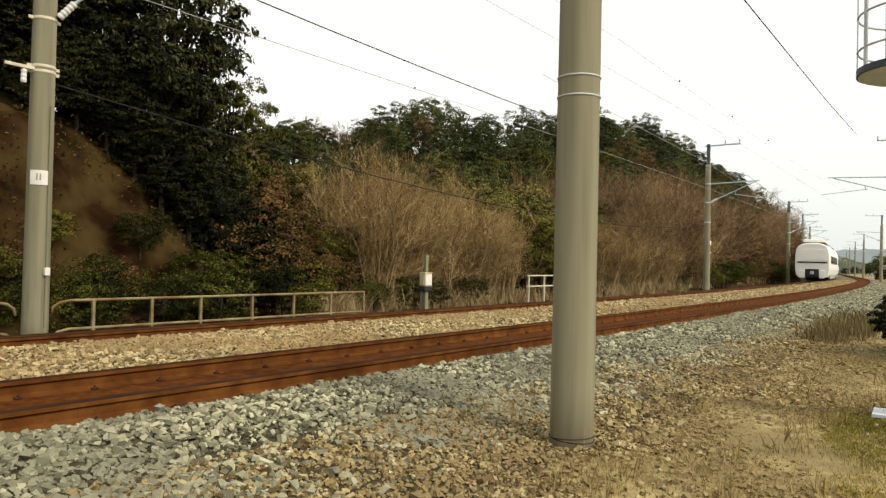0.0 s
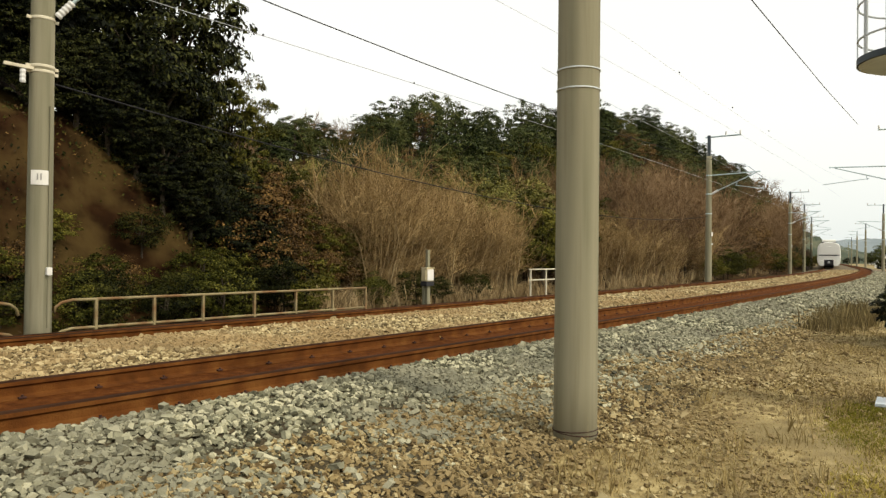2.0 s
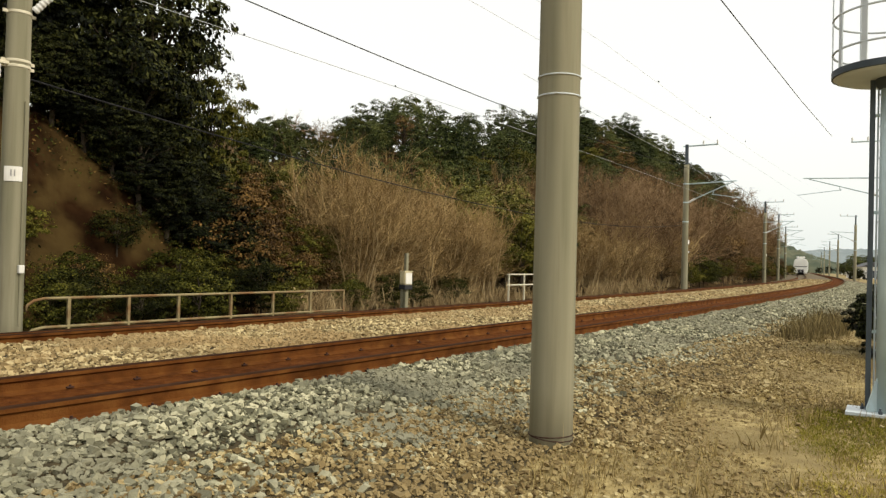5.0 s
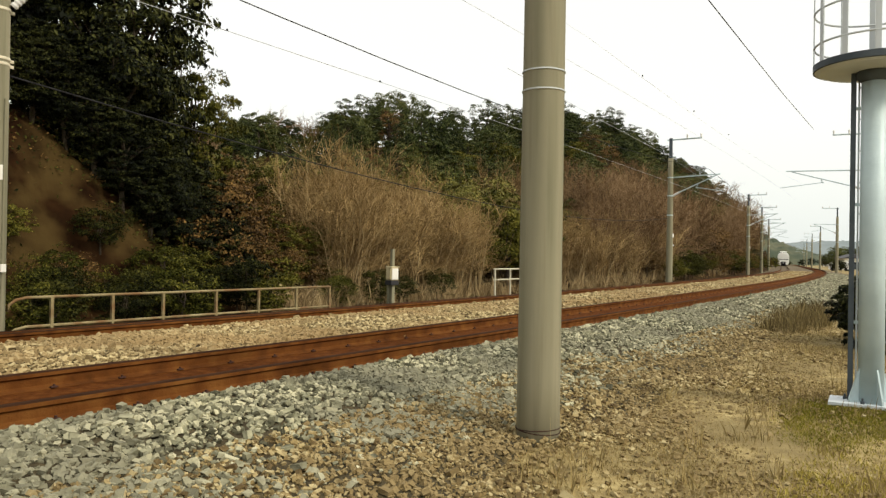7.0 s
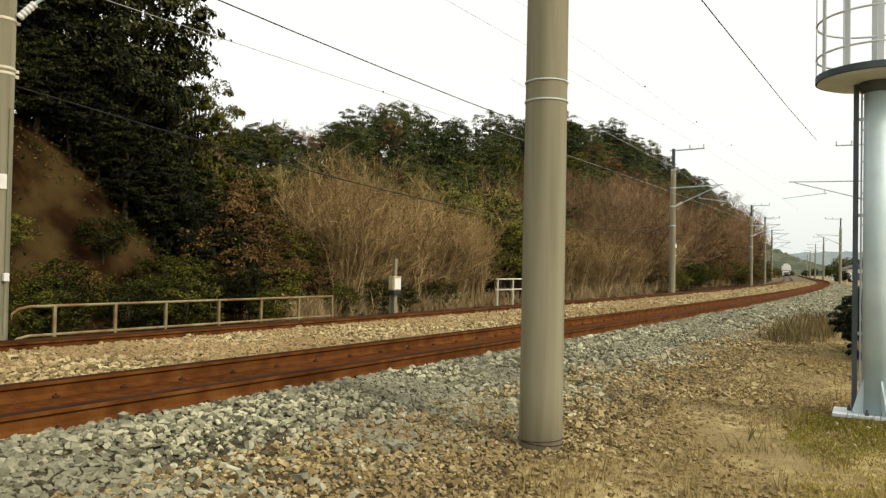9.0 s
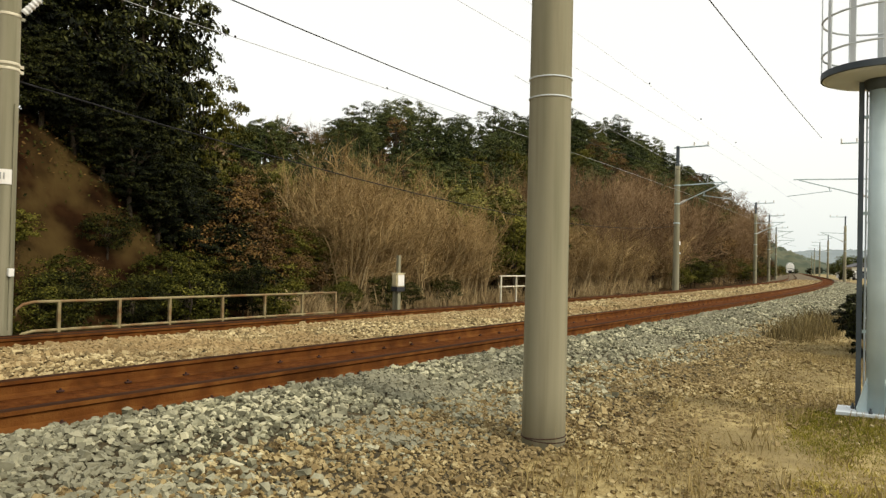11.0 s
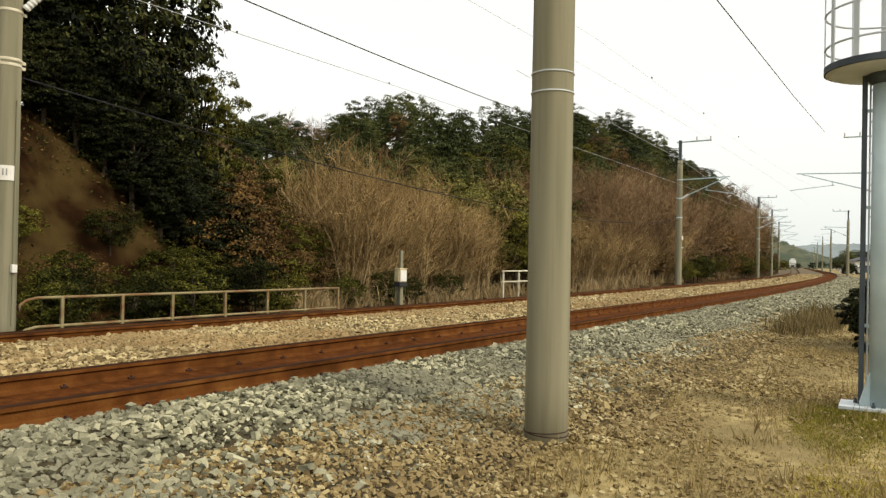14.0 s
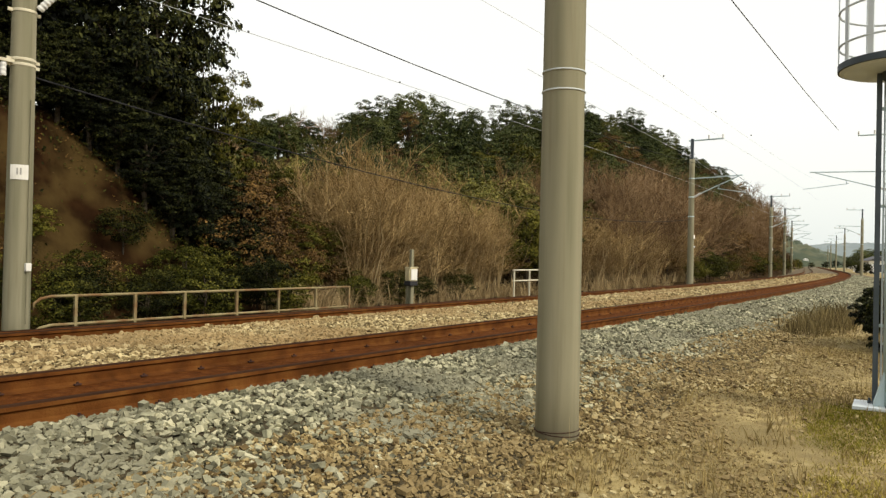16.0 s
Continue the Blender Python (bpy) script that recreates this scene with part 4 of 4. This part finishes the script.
# slope between ridge and toe
for s, v in scatter(14, 60, 2.7, 15.5, 29, 2.9):
    x, y = ground_xy(s, v)
    k = rng.random()
    if v > 19.8 and k < 0.86 or 33 < s < 40 and v > 19 and k < 0.5:
        put(FAR_EV[rng.integers(4)] if k < (0.4 if s > 26 else 0.16) else BRIGHT if k < 0.5 else FAR_OL[rng.integers(2)], x, y, rng.uniform(0.5, 0.8), rng.uniform(0, 360))
    elif s > 42 and v > 20 and k < 0.35:
        put(FAR_EV[rng.integers(4)] if k < 0.18 else FAR_OL[rng.integers(2)], x, y, rng.uniform(0.55, 0.9), rng.uniform(0, 360))
    elif s < 16.8:
        put(FAR_BR[rng.integers(2)] if k < 0.6 else FAR_OL[rng.integers(2)], x, y, rng.uniform(0.55, 0.75), rng.uniform(0, 360))
    elif 24.5 < s < 32.5 and v < 21:
        put(FAR_OL[rng.integers(2)] if k < 0.6 else BRIGHT, x, y, rng.uniform(0.6, 0.85), rng.uniform(0, 360))
    elif s > 38 and k < 0.62:
        put(BARE_TREE[rng.integers(3)], x, y, rng.uniform(0.65, 0.95), rng.uniform(0, 360))
    elif k < 0.9:
        put(BARE[rng.integers(4)], x, y, rng.uniform(0.7, 1.05), rng.uniform(0, 360))
    else:
        put(FAR_BR[rng.integers(2)], x, y, rng.uniform(0.35, 0.6), rng.uniform(0, 360))
for s, v in scatter(60, 150, 4.2, 15.2, 29, 3.6):
    x, y = ground_xy(s, v)
    k = rng.random()
    if v > 18.5 and k < 0.6:
        put(FAR_EV[rng.integers(4)], x, y, rng.uniform(0.6, 1.0), rng.uniform(0, 360))
    elif k < 0.6:
        put(BARE_TREE[rng.integers(3)] if k > 0.2 else BARE[rng.integers(4)], x, y, rng.uniform(0.75, 1.15), rng.uniform(0, 360))
    elif k < 0.8:
        put(FAR_BR[rng.integers(2)], x, y, rng.uniform(0.7, 1.1), rng.uniform(0, 360))
    else:
        put(FAR_OL[rng.integers(2)], x, y, rng.uniform(0.6, 0.9), rng.uniform(0, 360))
for i in range(20):
    s, v = 16.4 + 0.4 * i + rng.uniform(-0.3, 0.3), (14.3, 16.2, 15.2, 17.4)[i % 4] + rng.uniform(-0.3, 0.3)
    x, y = ground_xy(s, v)
    put(BARE[i % 4], x, y, rng.uniform(0.72, 0.86) if v < 15.5 else rng.uniform(0.8, 0.95), rng.uniform(0, 360))
for i in range(13):
    s, v = 32.0 + 0.95 * i + rng.uniform(-0.3, 0.3), (14.2, 15.6, 16.6)[i % 3]
    x, y = ground_xy(s, v)
    put(BARE[i % 4], x, y, rng.uniform(0.62, 0.85), rng.uniform(0, 360))
for s, v, k in [(25.0, 17.0, 0.85), (26.0, 15.9, 0.8), (27.2, 16.6, 0.98), (28.4, 15.7, 0.85), (29.8, 16.4, 0.95), (31.0, 15.4, 0.7), (37.5, 17.2, 0.8), (39.5, 18.0, 0.95), (41.5, 17.4, 0.8), (16.0, 18.6, 0.6), (18.5, 19.0, 0.6)]:
    x, y = ground_xy(s, v)
    put(BRIGHT if int(s * 2) % 3 == 0 else FAR_OL[int(s) % 2], x, y, k, 67 * s)
for i in range(18):
    s, v = 44.0 + 1.5 * i, (15.2, 17.2, 19.0)[i % 3]
    x, y = ground_xy(s, v)
    put(BARE_TREE[i % 3], x, y, rng.uniform(0.9, 1.12), rng.uniform(0, 360))
for s, v, k in [(49, 14.6, 0.5), (54, 14.6, 0.6), (58, 14.5, 0.62), (63, 14.7, 0.7), (69, 14.6, 0.68), (76, 14.6, 0.7)]:
    x, y = ground_xy(s, v)
    put(FAR_BR[int(s) % 2], x, y, k, 53 * s, 0.9)
for s, v, k in [(92, 15.0, 0.9), (97, 14.6, 1.0), (102, 14.8, 1.1), (107, 14.5, 1.1), (112, 14.6, 1.15), (117, 14.6, 1.1), (123, 14.8, 1.0), (130, 15.0, 0.9)]:
    x, y = ground_xy(s, v)
    put(BARE_TREE[int(s) % 3] if int(s) % 2 else FAR_BR[int(s) // 2 % 2], x, y, k, 40 * s)
for s, v, k in [(108, 14.2, 0.5), (114, 14.3, 0.55), (119, 14.0, 0.5), (84, 19.0, 0.8), (100, 21.0, 0.8)]:
    x, y = ground_xy(s, v)
    put(FAR_EV[int(s) % 4], x, y, k, 40 * s)
for s, v, k in [(27.5, 16.8, 0.95), (29.5, 17.2, 1.1), (31.0, 16.2, 0.9), (29.0, 19.5, 1.15), (33.0, 18.5, 1.05), (24.0, 25.0, 0.8), (22.0, 26.0, 0.75), (26.0, 27.0, 0.8), (44.0, 22.0, 0.9),
                (48.0, 21.0, 0.85), (21.0, 22.5, 0.65), (60.0, 17.0, 0.7), (75.0, 16.0, 0.6)]:
    x, y = ground_xy(s, v)
    put(BRIGHT, x, y, k, 47 * s)
# shrubs along the toe
for s, v in scatter(-1.0, 13.0, 1.0, 12.7, 14.6, 0.95):
    x, y = ground_xy(s, v)
    put(SHRUB[rng.integers(3)], x, y, rng.uniform(0.75, 1.05), rng.uniform(0, 360), rng.uniform(0.8, 1.0))
for s, v in [(14.6, 12.9), (15.0, 13.3), (16.6, 13.0), (17.3, 12.8), (20.5, 13.4), (27.5, 13.2)]:
    x, y = ground_xy(s, v)
    put(SHRUB[rng.integers(3)], x, y, rng.uniform(0.6, 0.85), rng.uniform(0, 360))
for s, v, k in [(5.0, 14.0, 0.62), (6.2, 14.1, 0.7), (7.2, 14.0, 0.75), (8.0, 14.2, 0.8), (8.8, 14.1, 0.7), (12.6, 14.5, 1.1), (13.4, 14.2, 1.0), (12.0, 15.2, 1.2), (13.0, 15.4, 1.5), (14.2, 15.0, 1.2), (14.8, 14.6, 1.0)]:
    x, y = ground_xy(s, v)
    put(BRAMBLE[rng.integers(2)], x, y, k, rng.uniform(0, 360))
for s, v in scatter(50, 150, 3.6, 13.6, 15.0, 1.5):
    x, y = ground_xy(s, v)
    k = rng.random()
    put(SHRUB[rng.integers(3)] if k < 0.35 else BRAMBLE[rng.integers(2)], x, y, rng.uniform(1.0, 1.8), rng.uniform(0, 360))

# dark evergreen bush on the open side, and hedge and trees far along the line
bush = leafy_tree("evergreen_bush", "bush", "dense dark evergreen bush beside the steel tower", "", 1.7, 1.0, 170, 190, 0.055, LEAF_SHADED, 0.0, 20, 0.04, fill=0.3)
for x, y, k, turn, sq in ((8.1, 12.7, 0.8, 20, 1.1), (7.75, 11.9, 0.82, 140, 1.1), (8.2, 11.7, 0.95, 250, 1.12), (8.9, 12.2, 1.05, 80, 1.15), (7.7, 11.3, 0.62, 200, 1.1), (8.7, 11.3, 0.95, 310, 1.15)):
    put(bush, x, y, k, turn, sq, 0.18)
for s, v, k in [(128, 1.6, 0.9), (131, 2.2, 1.0), (134, 1.4, 1.1), (138, 1.9, 0.9)]:
    x, y = ground_xy(s, v)
    put(SHRUB[0], x, y, k * 1.3, 50 * s)
for x, y, k in [(124, 227, 1.4), (127, 227, 1.6), (130, 226, 1.5), (133, 228, 1.3), (120, 228, 1.2)]:
    put(SHRUB[0], x, y, k * 1.3, 50 * x)
for s, v, k in [(62, -6, 0.6), (70, -4.5, 0.5), (85, -5, 0.6), (100, -5.5, 0.55), (74, 0.2, 0.35)]:
    x, y = ground_xy(s, v)
    put(FAR_EV[int(s) % 4], x, y, k, 31 * s)
for s, v in scatter(230, 330, 14, -14, 0, 7):
    x, y = ground_xy(s, v)
    put(FAR_EV[rng.integers(4)], x, y, rng.uniform(0.9, 1.4), rng.uniform(0, 360))
for s, v in scatter(155, 300, 9, 14.5, 40, 8):
    x, y = ground_xy(s, v)
    k = rng.random()
    put(FAR_BR[rng.integers(2)] if k < 0.4 else FAR_OL[rng.integers(2)], x, y, rng.uniform(0.5, 0.9), rng.uniform(0, 360))


# ---------------------------------------------------------------- far hills
def far_ridge(name, s_mid, v_mid, half_s, half_v, height, mat, label, lumps=1.5):
    n, m = 90, 34
    V = []
    for i in range(n + 1):
        for j in range(m + 1):
            a, b = 2 * i / n - 1, 2 * j / m - 1
            x, y = ground_xy(s_mid + half_s * b, v_mid + half_v * a)
            k = max(0.0, 1 - a * a) * max(0.0, 1 - b * b)
            z = height * k ** 0.8 * (0.8 + 0.25 * math.sin(3 * a + 1))
            z += lumps * k * noise.noise(Vector((a * 22, b * 9, 3.0))) + lumps * 0.7 * k * noise.noise(Vector((a * 60, b * 20, 1.0)))
            V.append((x, y, z - 0.5))
    F = [(i * (m + 1) + j, i * (m + 1) + j + 1, (i + 1) * (m + 1) + j + 1, (i + 1) * (m + 1) + j) for i in range(n) for j in range(m)]
    tagged(mesh_object(name, V, F, mat, shade=True), label, "hill", kind="structure")


far_ridge("backdrop", 470, 60, 60, 82, 30, FAR_HILL, "wooded hill far beyond the curve", 5)
far_ridge("backdrop", 1700, -150, 150, 420, 44, HAZE_HILL, "distant hills, paled for haze", 6)


# ---------------------------------------------------------------- far buildings and parked vehicles
def shed(s, v, w, d, h, label, wall, roof):
    ob = tagged(new("small_building"), label, "building", group="far buildings")
    x, y = ground_xy(s, v)
    ob.matrix_world = pose(x, y, 0.1, 0, 0, math.degrees(heading(s)) + 14)
    part("wall", box_bm((d, w, h), (0, 0, h / 2), 0.03), wall, ob)
    bm = bmesh.new()
    q = [bm.verts.new(p) for p in ((-d * 0.58, -w * 0.58, h), (d * 0.58, -w * 0.58, h), (d * 0.58, w * 0.58, h), (-d * 0.58, w * 0.58, h), (-d * 0.58, 0, h * 1.4), (d * 0.58, 0, h * 1.4))]
    for f in ((0, 1, 5, 4), (3, 2, 5, 4), (0, 3, 4), (1, 2, 5), (0, 1, 2, 3)):
        bm.faces.new([q[i] for i in f])
    part("roof", bm, roof, ob)
    for k in (-0.25, 0.25):
        part("window", box_bm((0.04, w * 0.2, h * 0.3), (-d / 2 - 0.015, w * k, h * 0.6), 0.01), GLASS, ob)
    return ob


shed(335, -12.0, 12, 6, 2.6, "long low white building far along the line", TRAIN_WHITE, GALV_WHITE)
shed(175, -3.5, 5, 5, 2.4, "small white building beside the far track", TRAIN_WHITE, ROOF_TILE)


def parked_car(s, v, paint, label, turn):
    ob = tagged(new("parked_car"), label, "car", group="parked cars")
    x, y = ground_xy(s, v)
    ob.matrix_world = pose(x, y, 0.1, 0, 0, math.degrees(heading(s)) + turn)
    bm = bmesh.new()
    prof = [(-1.7, 0.3), (-1.72, 0.8), (-1.5, 1.0), (-1.25, 1.6), (0.4, 1.62), (0.95, 1.05), (1.65, 0.92), (1.72, 0.3)]
    sides = [[bm.verts.new((a, sy * (0.74 if z < 1.1 else 0.6), z)) for a, z in prof] for sy in (-1, 1)]
    n = len(prof)
    for k in range(n):
        bm.faces.new((sides[0][k], sides[0][(k + 1) % n], sides[1][(k + 1) % n], sides[1][k]))
    bm.faces.new(sides[0])
    bm.faces.new(sides[1])
    part("body", bm, paint, ob)
    for sy in (-1, 1):
        part("side_window", box_bm((1.5, 0.02, 0.4), (-0.35, sy * 0.665, 1.32), 0.005), GLASS, ob)
        for a in (-1.1, 1.1):
            part("wheel", tube_bm([(a, sy * 0.62, 0.28), (a, sy * 0.76, 0.28)], 0.28, 14), TYRE, ob)
    part("rear_window", box_bm((0.02, 1.05, 0.42), (-1.4, 0, 1.3), 0.005), GLASS, ob)


parked_car(146, 0.6, CAR_WHITE, "small white car parked beside the far track", 70)
parked_car(150, -1.6, STEEL_DARK, "small dark car parked beside the far track", 85)


# ---------------------------------------------------------------- grass
def blades(name, pts, height, width, mat, label, category, lean=0.5, heights=None):
    n = len(pts)
    a = rng.uniform(0, 2 * math.pi, n)
    hh = height * rng.uniform(0.35, 1.15, n)
    side = np.stack([np.cos(a), np.sin(a), np.zeros(n)], 1) * width * rng.uniform(0.6, 1.3, n)[:, None]
    b = rng.uniform(0, 2 * math.pi, n)
    off = np.stack([np.cos(b), np.sin(b), np.zeros(n)], 1) * (hh * lean * rng.uniform(0.1, 1.0, n))[:, None]
    up = np.array([0, 0, 1.0])
    v = np.stack([pts - side, pts + side, pts + off * 0.4 + up * hh[:, None] * 0.6 + side * 0.6, pts + off + up * hh[:, None], pts + off * 0.4 + up * hh[:, None] * 0.6 - side * 0.6], 1).reshape(-1, 3)
    ob = mesh_object(name, v, np.arange(5 * n).reshape(n, 5), mat)
    return tagged(ob, label, category, kind="stuff")


def region_points(n, s_rng, v_rng, clump=0, density=None):
    s, v = rng.uniform(*s_rng, n), rng.uniform(*v_rng, n)
    if clump:
        cs, cv = rng.uniform(*s_rng, clump), rng.uniform(*v_rng, clump)
        k = rng.integers(0, clump, n)
        s, v = cs[k] + rng.normal(0, 0.07, n), cv[k] + rng.normal(0, 0.07, n)
    if density is not None:
        keep = rng.random(n) < density(s, v)
        s, v = s[keep], v[keep]
    xy = np.array([ground_xy(a, b) for a, b in zip(s, v)])
    z = np.where(v > 2.0, np.maximum(ground_z(xy[:, 0], xy[:, 1]), np.where(v < 12.4, bed_z(v), -9)), ground_z(xy[:, 0], xy[:, 1]))
    return np.column_stack([xy, z - 0.01])


lawn = lambda s, v: np.clip((2.6 - v) / 1.2 + 0.35 * np.sin(1.9 * s) * np.cos(2.3 * v), 0.03, 1)
blades("dry_grass", np.vstack([region_points(60000, (2.5, 16), (-1.6, 3.2), 0, lawn), region_points(16000, (16, 40), (-4, 2.6), 0, lawn)]), 0.045, 0.004, STRAW,
       "short dry tan grass over bare soil", "grass", 0.9)
blades("straw_litter", np.vstack([region_points(60000, (2.5, 14), (-1.6, 3.0), 0, lawn), region_points(14000, (14, 30), (-3, 2.6), 0, lawn)]), 0.022, 0.005, STRAW,
       "flattened straw litter on the soil", "straw", 3.2)
blades("dry_grass", region_points(2600, (4, 30), (-1.0, 2.6), 130), 0.2, 0.004, STRAW, "taller dry grass tufts on the bare ground", "grass", 0.6)
blades("dry_weeds", region_points(1900, (15.5, 22), (1.8, 2.8), 90), 0.45, 0.006, WEED, "tall dry brown weeds beside the ballast", "weeds", 0.5)
blades("green_grass", region_points(26000, (6.35, 7.75), (-0.9, 1.1), 1500), 0.035, 0.005, GRASS, "small patch of yellow green grass", "grass", 0.8)
blades("reeds", np.vstack([region_points(3800, (12.2, 42), (12.5, 14.5), 230), region_points(1200, (12.0, 15.0), (12.6, 14.2), 50)]), 0.7, 0.008, STEM, "tall dry tan reeds at the foot of the hill", "reeds", 1.0)
blades("undergrowth", region_points(16000, (14, 90), (13.5, 24), 1100), 0.8, 0.006, STEM, "dry undergrowth on the slope", "undergrowth", 0.7)


blades("yellow_grass", region_points(13000, (3.6, 6.4), (-1.0, 0.75), 700), 0.05, 0.005, YELLOW_GRASS, "sparse yellow grass on the bare ground", "grass", 0.9)


def creepers(n, mat, label):
    pts = region_points(n, (1.0, 11.5), (13.5, 16.2))
    keep = np.sin(pts[:, 0] * 2.1) + np.cos(pts[:, 1] * 1.7 + pts[:, 2]) + rng.normal(0, 0.7, len(pts)) > 0.2
    pts = pts[keep] + np.array([0.0, 0.0, 0.05])
    v, f = leaf_quads(pts + rng.normal(0, 0.05, pts.shape), np.tile([0.3, -0.6, 0.5], (len(pts), 1)), 0.075)
    tagged(mesh_object("creepers", v, f, mat), label, "creeper", kind="stuff")


creepers(1500, LEAF_BROWN, "brown withered creepers on the cut bank")
creepers(5000, LEAF_SHRUB, "dull green creepers on the cut bank")


# ---------------------------------------------------------------- ballast stones
def stones(s_rng, v_rng, n, size):
    """Angular stones lying on the bed, joined."""
    box = np.array([(x, y, z) for x in (-1, 1) for y in (-1, 1) for z in (-1, 1)]) * 0.62
    tri = np.array([(0, 1, 3), (0, 3, 2), (4, 6, 7), (4, 7, 5), (0, 4, 5), (0, 5, 1), (2, 3, 7), (2, 7, 6), (0, 2, 6), (0, 6, 4), (1, 5, 7), (1, 7, 3)])
    s, v = rng.uniform(*s_rng, n), rng.uniform(*v_rng, n)
    keep = np.ones(n, bool)
    if v_rng[0] < 0:
        keep &= rng.random(n) < 0.5 + 0.5 * np.sin(1.7 * s) * np.sin(2.2 * v)
    elif v_rng[0] < 2.0:
        keep &= rng.random(n) < np.clip((v - 1.6) / 1.1 + 0.4 * np.sin(2.3 * s) * np.cos(3.1 * v), 0.04, 1)
    elif v_rng[0] < 3.0:
        keep &= rng.random(n) < np.clip((v - v_rng[0]) / 1.1 + 0.25 * np.sin(1.3 * s) + 0.2 * np.sin(4 * s + 3 * v), 0.08, 1)
    s, v = s[keep], v[keep]
    n = len(s)
    xy = np.array([ground_xy(a, b) for a, b in zip(s, v)])
    z = np.where(v < 2.0, ground_z(xy[:, 0], xy[:, 1]), np.maximum(bed_z(v), ground_z(xy[:, 0], xy[:, 1])))
    k = size * np.exp(rng.normal(0, 0.28, n))
    q = rng.normal(0, 1, (n, 4)) * np.array([1.0, 0.65, 0.65, 1.0])
    q /= np.linalg.norm(q, axis=1, keepdims=True)
    w, x, y, c = q.T
    R = np.stack([1 - 2 * (y * y + c * c), 2 * (x * y - c * w), 2 * (x * c + y * w), 2 * (x * y + c * w), 1 - 2 * (x * x + c * c), 2 * (y * c - x * w),
                  2 * (x * c - y * w), 2 * (y * c + x * w), 1 - 2 * (x * x + y * y)], -1).reshape(n, 3, 3)
    P = (box[None] + rng.uniform(-0.24, 0.24, (n, 8, 3))) * np.stack([rng.uniform(0.9, 1.45, n), rng.uniform(0.65, 1.05, n), rng.uniform(0.55, 0.85, n)], 1)[:, None]
    P = np.einsum("nij,nkj->nki", R, P) * (k / 2)[:, None, None]
    P[:, :, 2] *= 0.8
    P += np.column_stack([xy, z + k * rng.uniform(0.0, 0.3, n)])[:, None]
    F = (tri[None] + 8 * np.arange(n)[:, None, None]).reshape(-1, 3)
    return P.reshape(-1, 3), F


def stone_field(batches, mat, label):
    V, F, k = [], [], 0
    for b in batches:
        v, f = stones(*b)
        V.append(v)
        F.append(f + k)
        k += len(v)
    ob = mesh_object("ballast_stones", np.vstack(V), np.vstack(F), mat)
    tagged(ob, label, "ballast", kind="stuff")


stone_field([((-2.5, 2.5), (2.5, 4.76), 10200, 0.05), ((2.5, 9.0), (2.75, 4.76), 11500, 0.05), ((9.0, 18.0), (2.9, 4.76), 11000, 0.054), ((18.0, 48.0), (2.3, 4.76), 15000, 0.072), ((48.0, 90.0), (2.3, 4.76), 8000, 0.1)],
            STONE_GREY, "loose angular grey ballast stones beside the rails")
stone_field([((1.5, 9.0), (1.0, 3.7), 23000, 0.037), ((-1.0, 2.0), (1.0, 3.0), 6000, 0.038), ((9.0, 22.0), (1.2, 3.4), 13000, 0.045), ((2.5, 20.0), (-1.5, 2.6), 20000, 0.023), ((3.5, 13.0), (-0.4, 2.4), 9000, 0.03)], STONE_BROWN,
            "scattered brown ballast stones at the foot of the bed")
stone_field([((0.0, 14.0), (6.03, 8.88), 27000, 0.051), ((14.0, 48.0), (6.03, 8.88), 19000, 0.066), ((48.0, 95.0), (6.05, 8.86), 9000, 0.1)], STONE_TAN, "loose tan ballast stones between the two tracks")


motions()
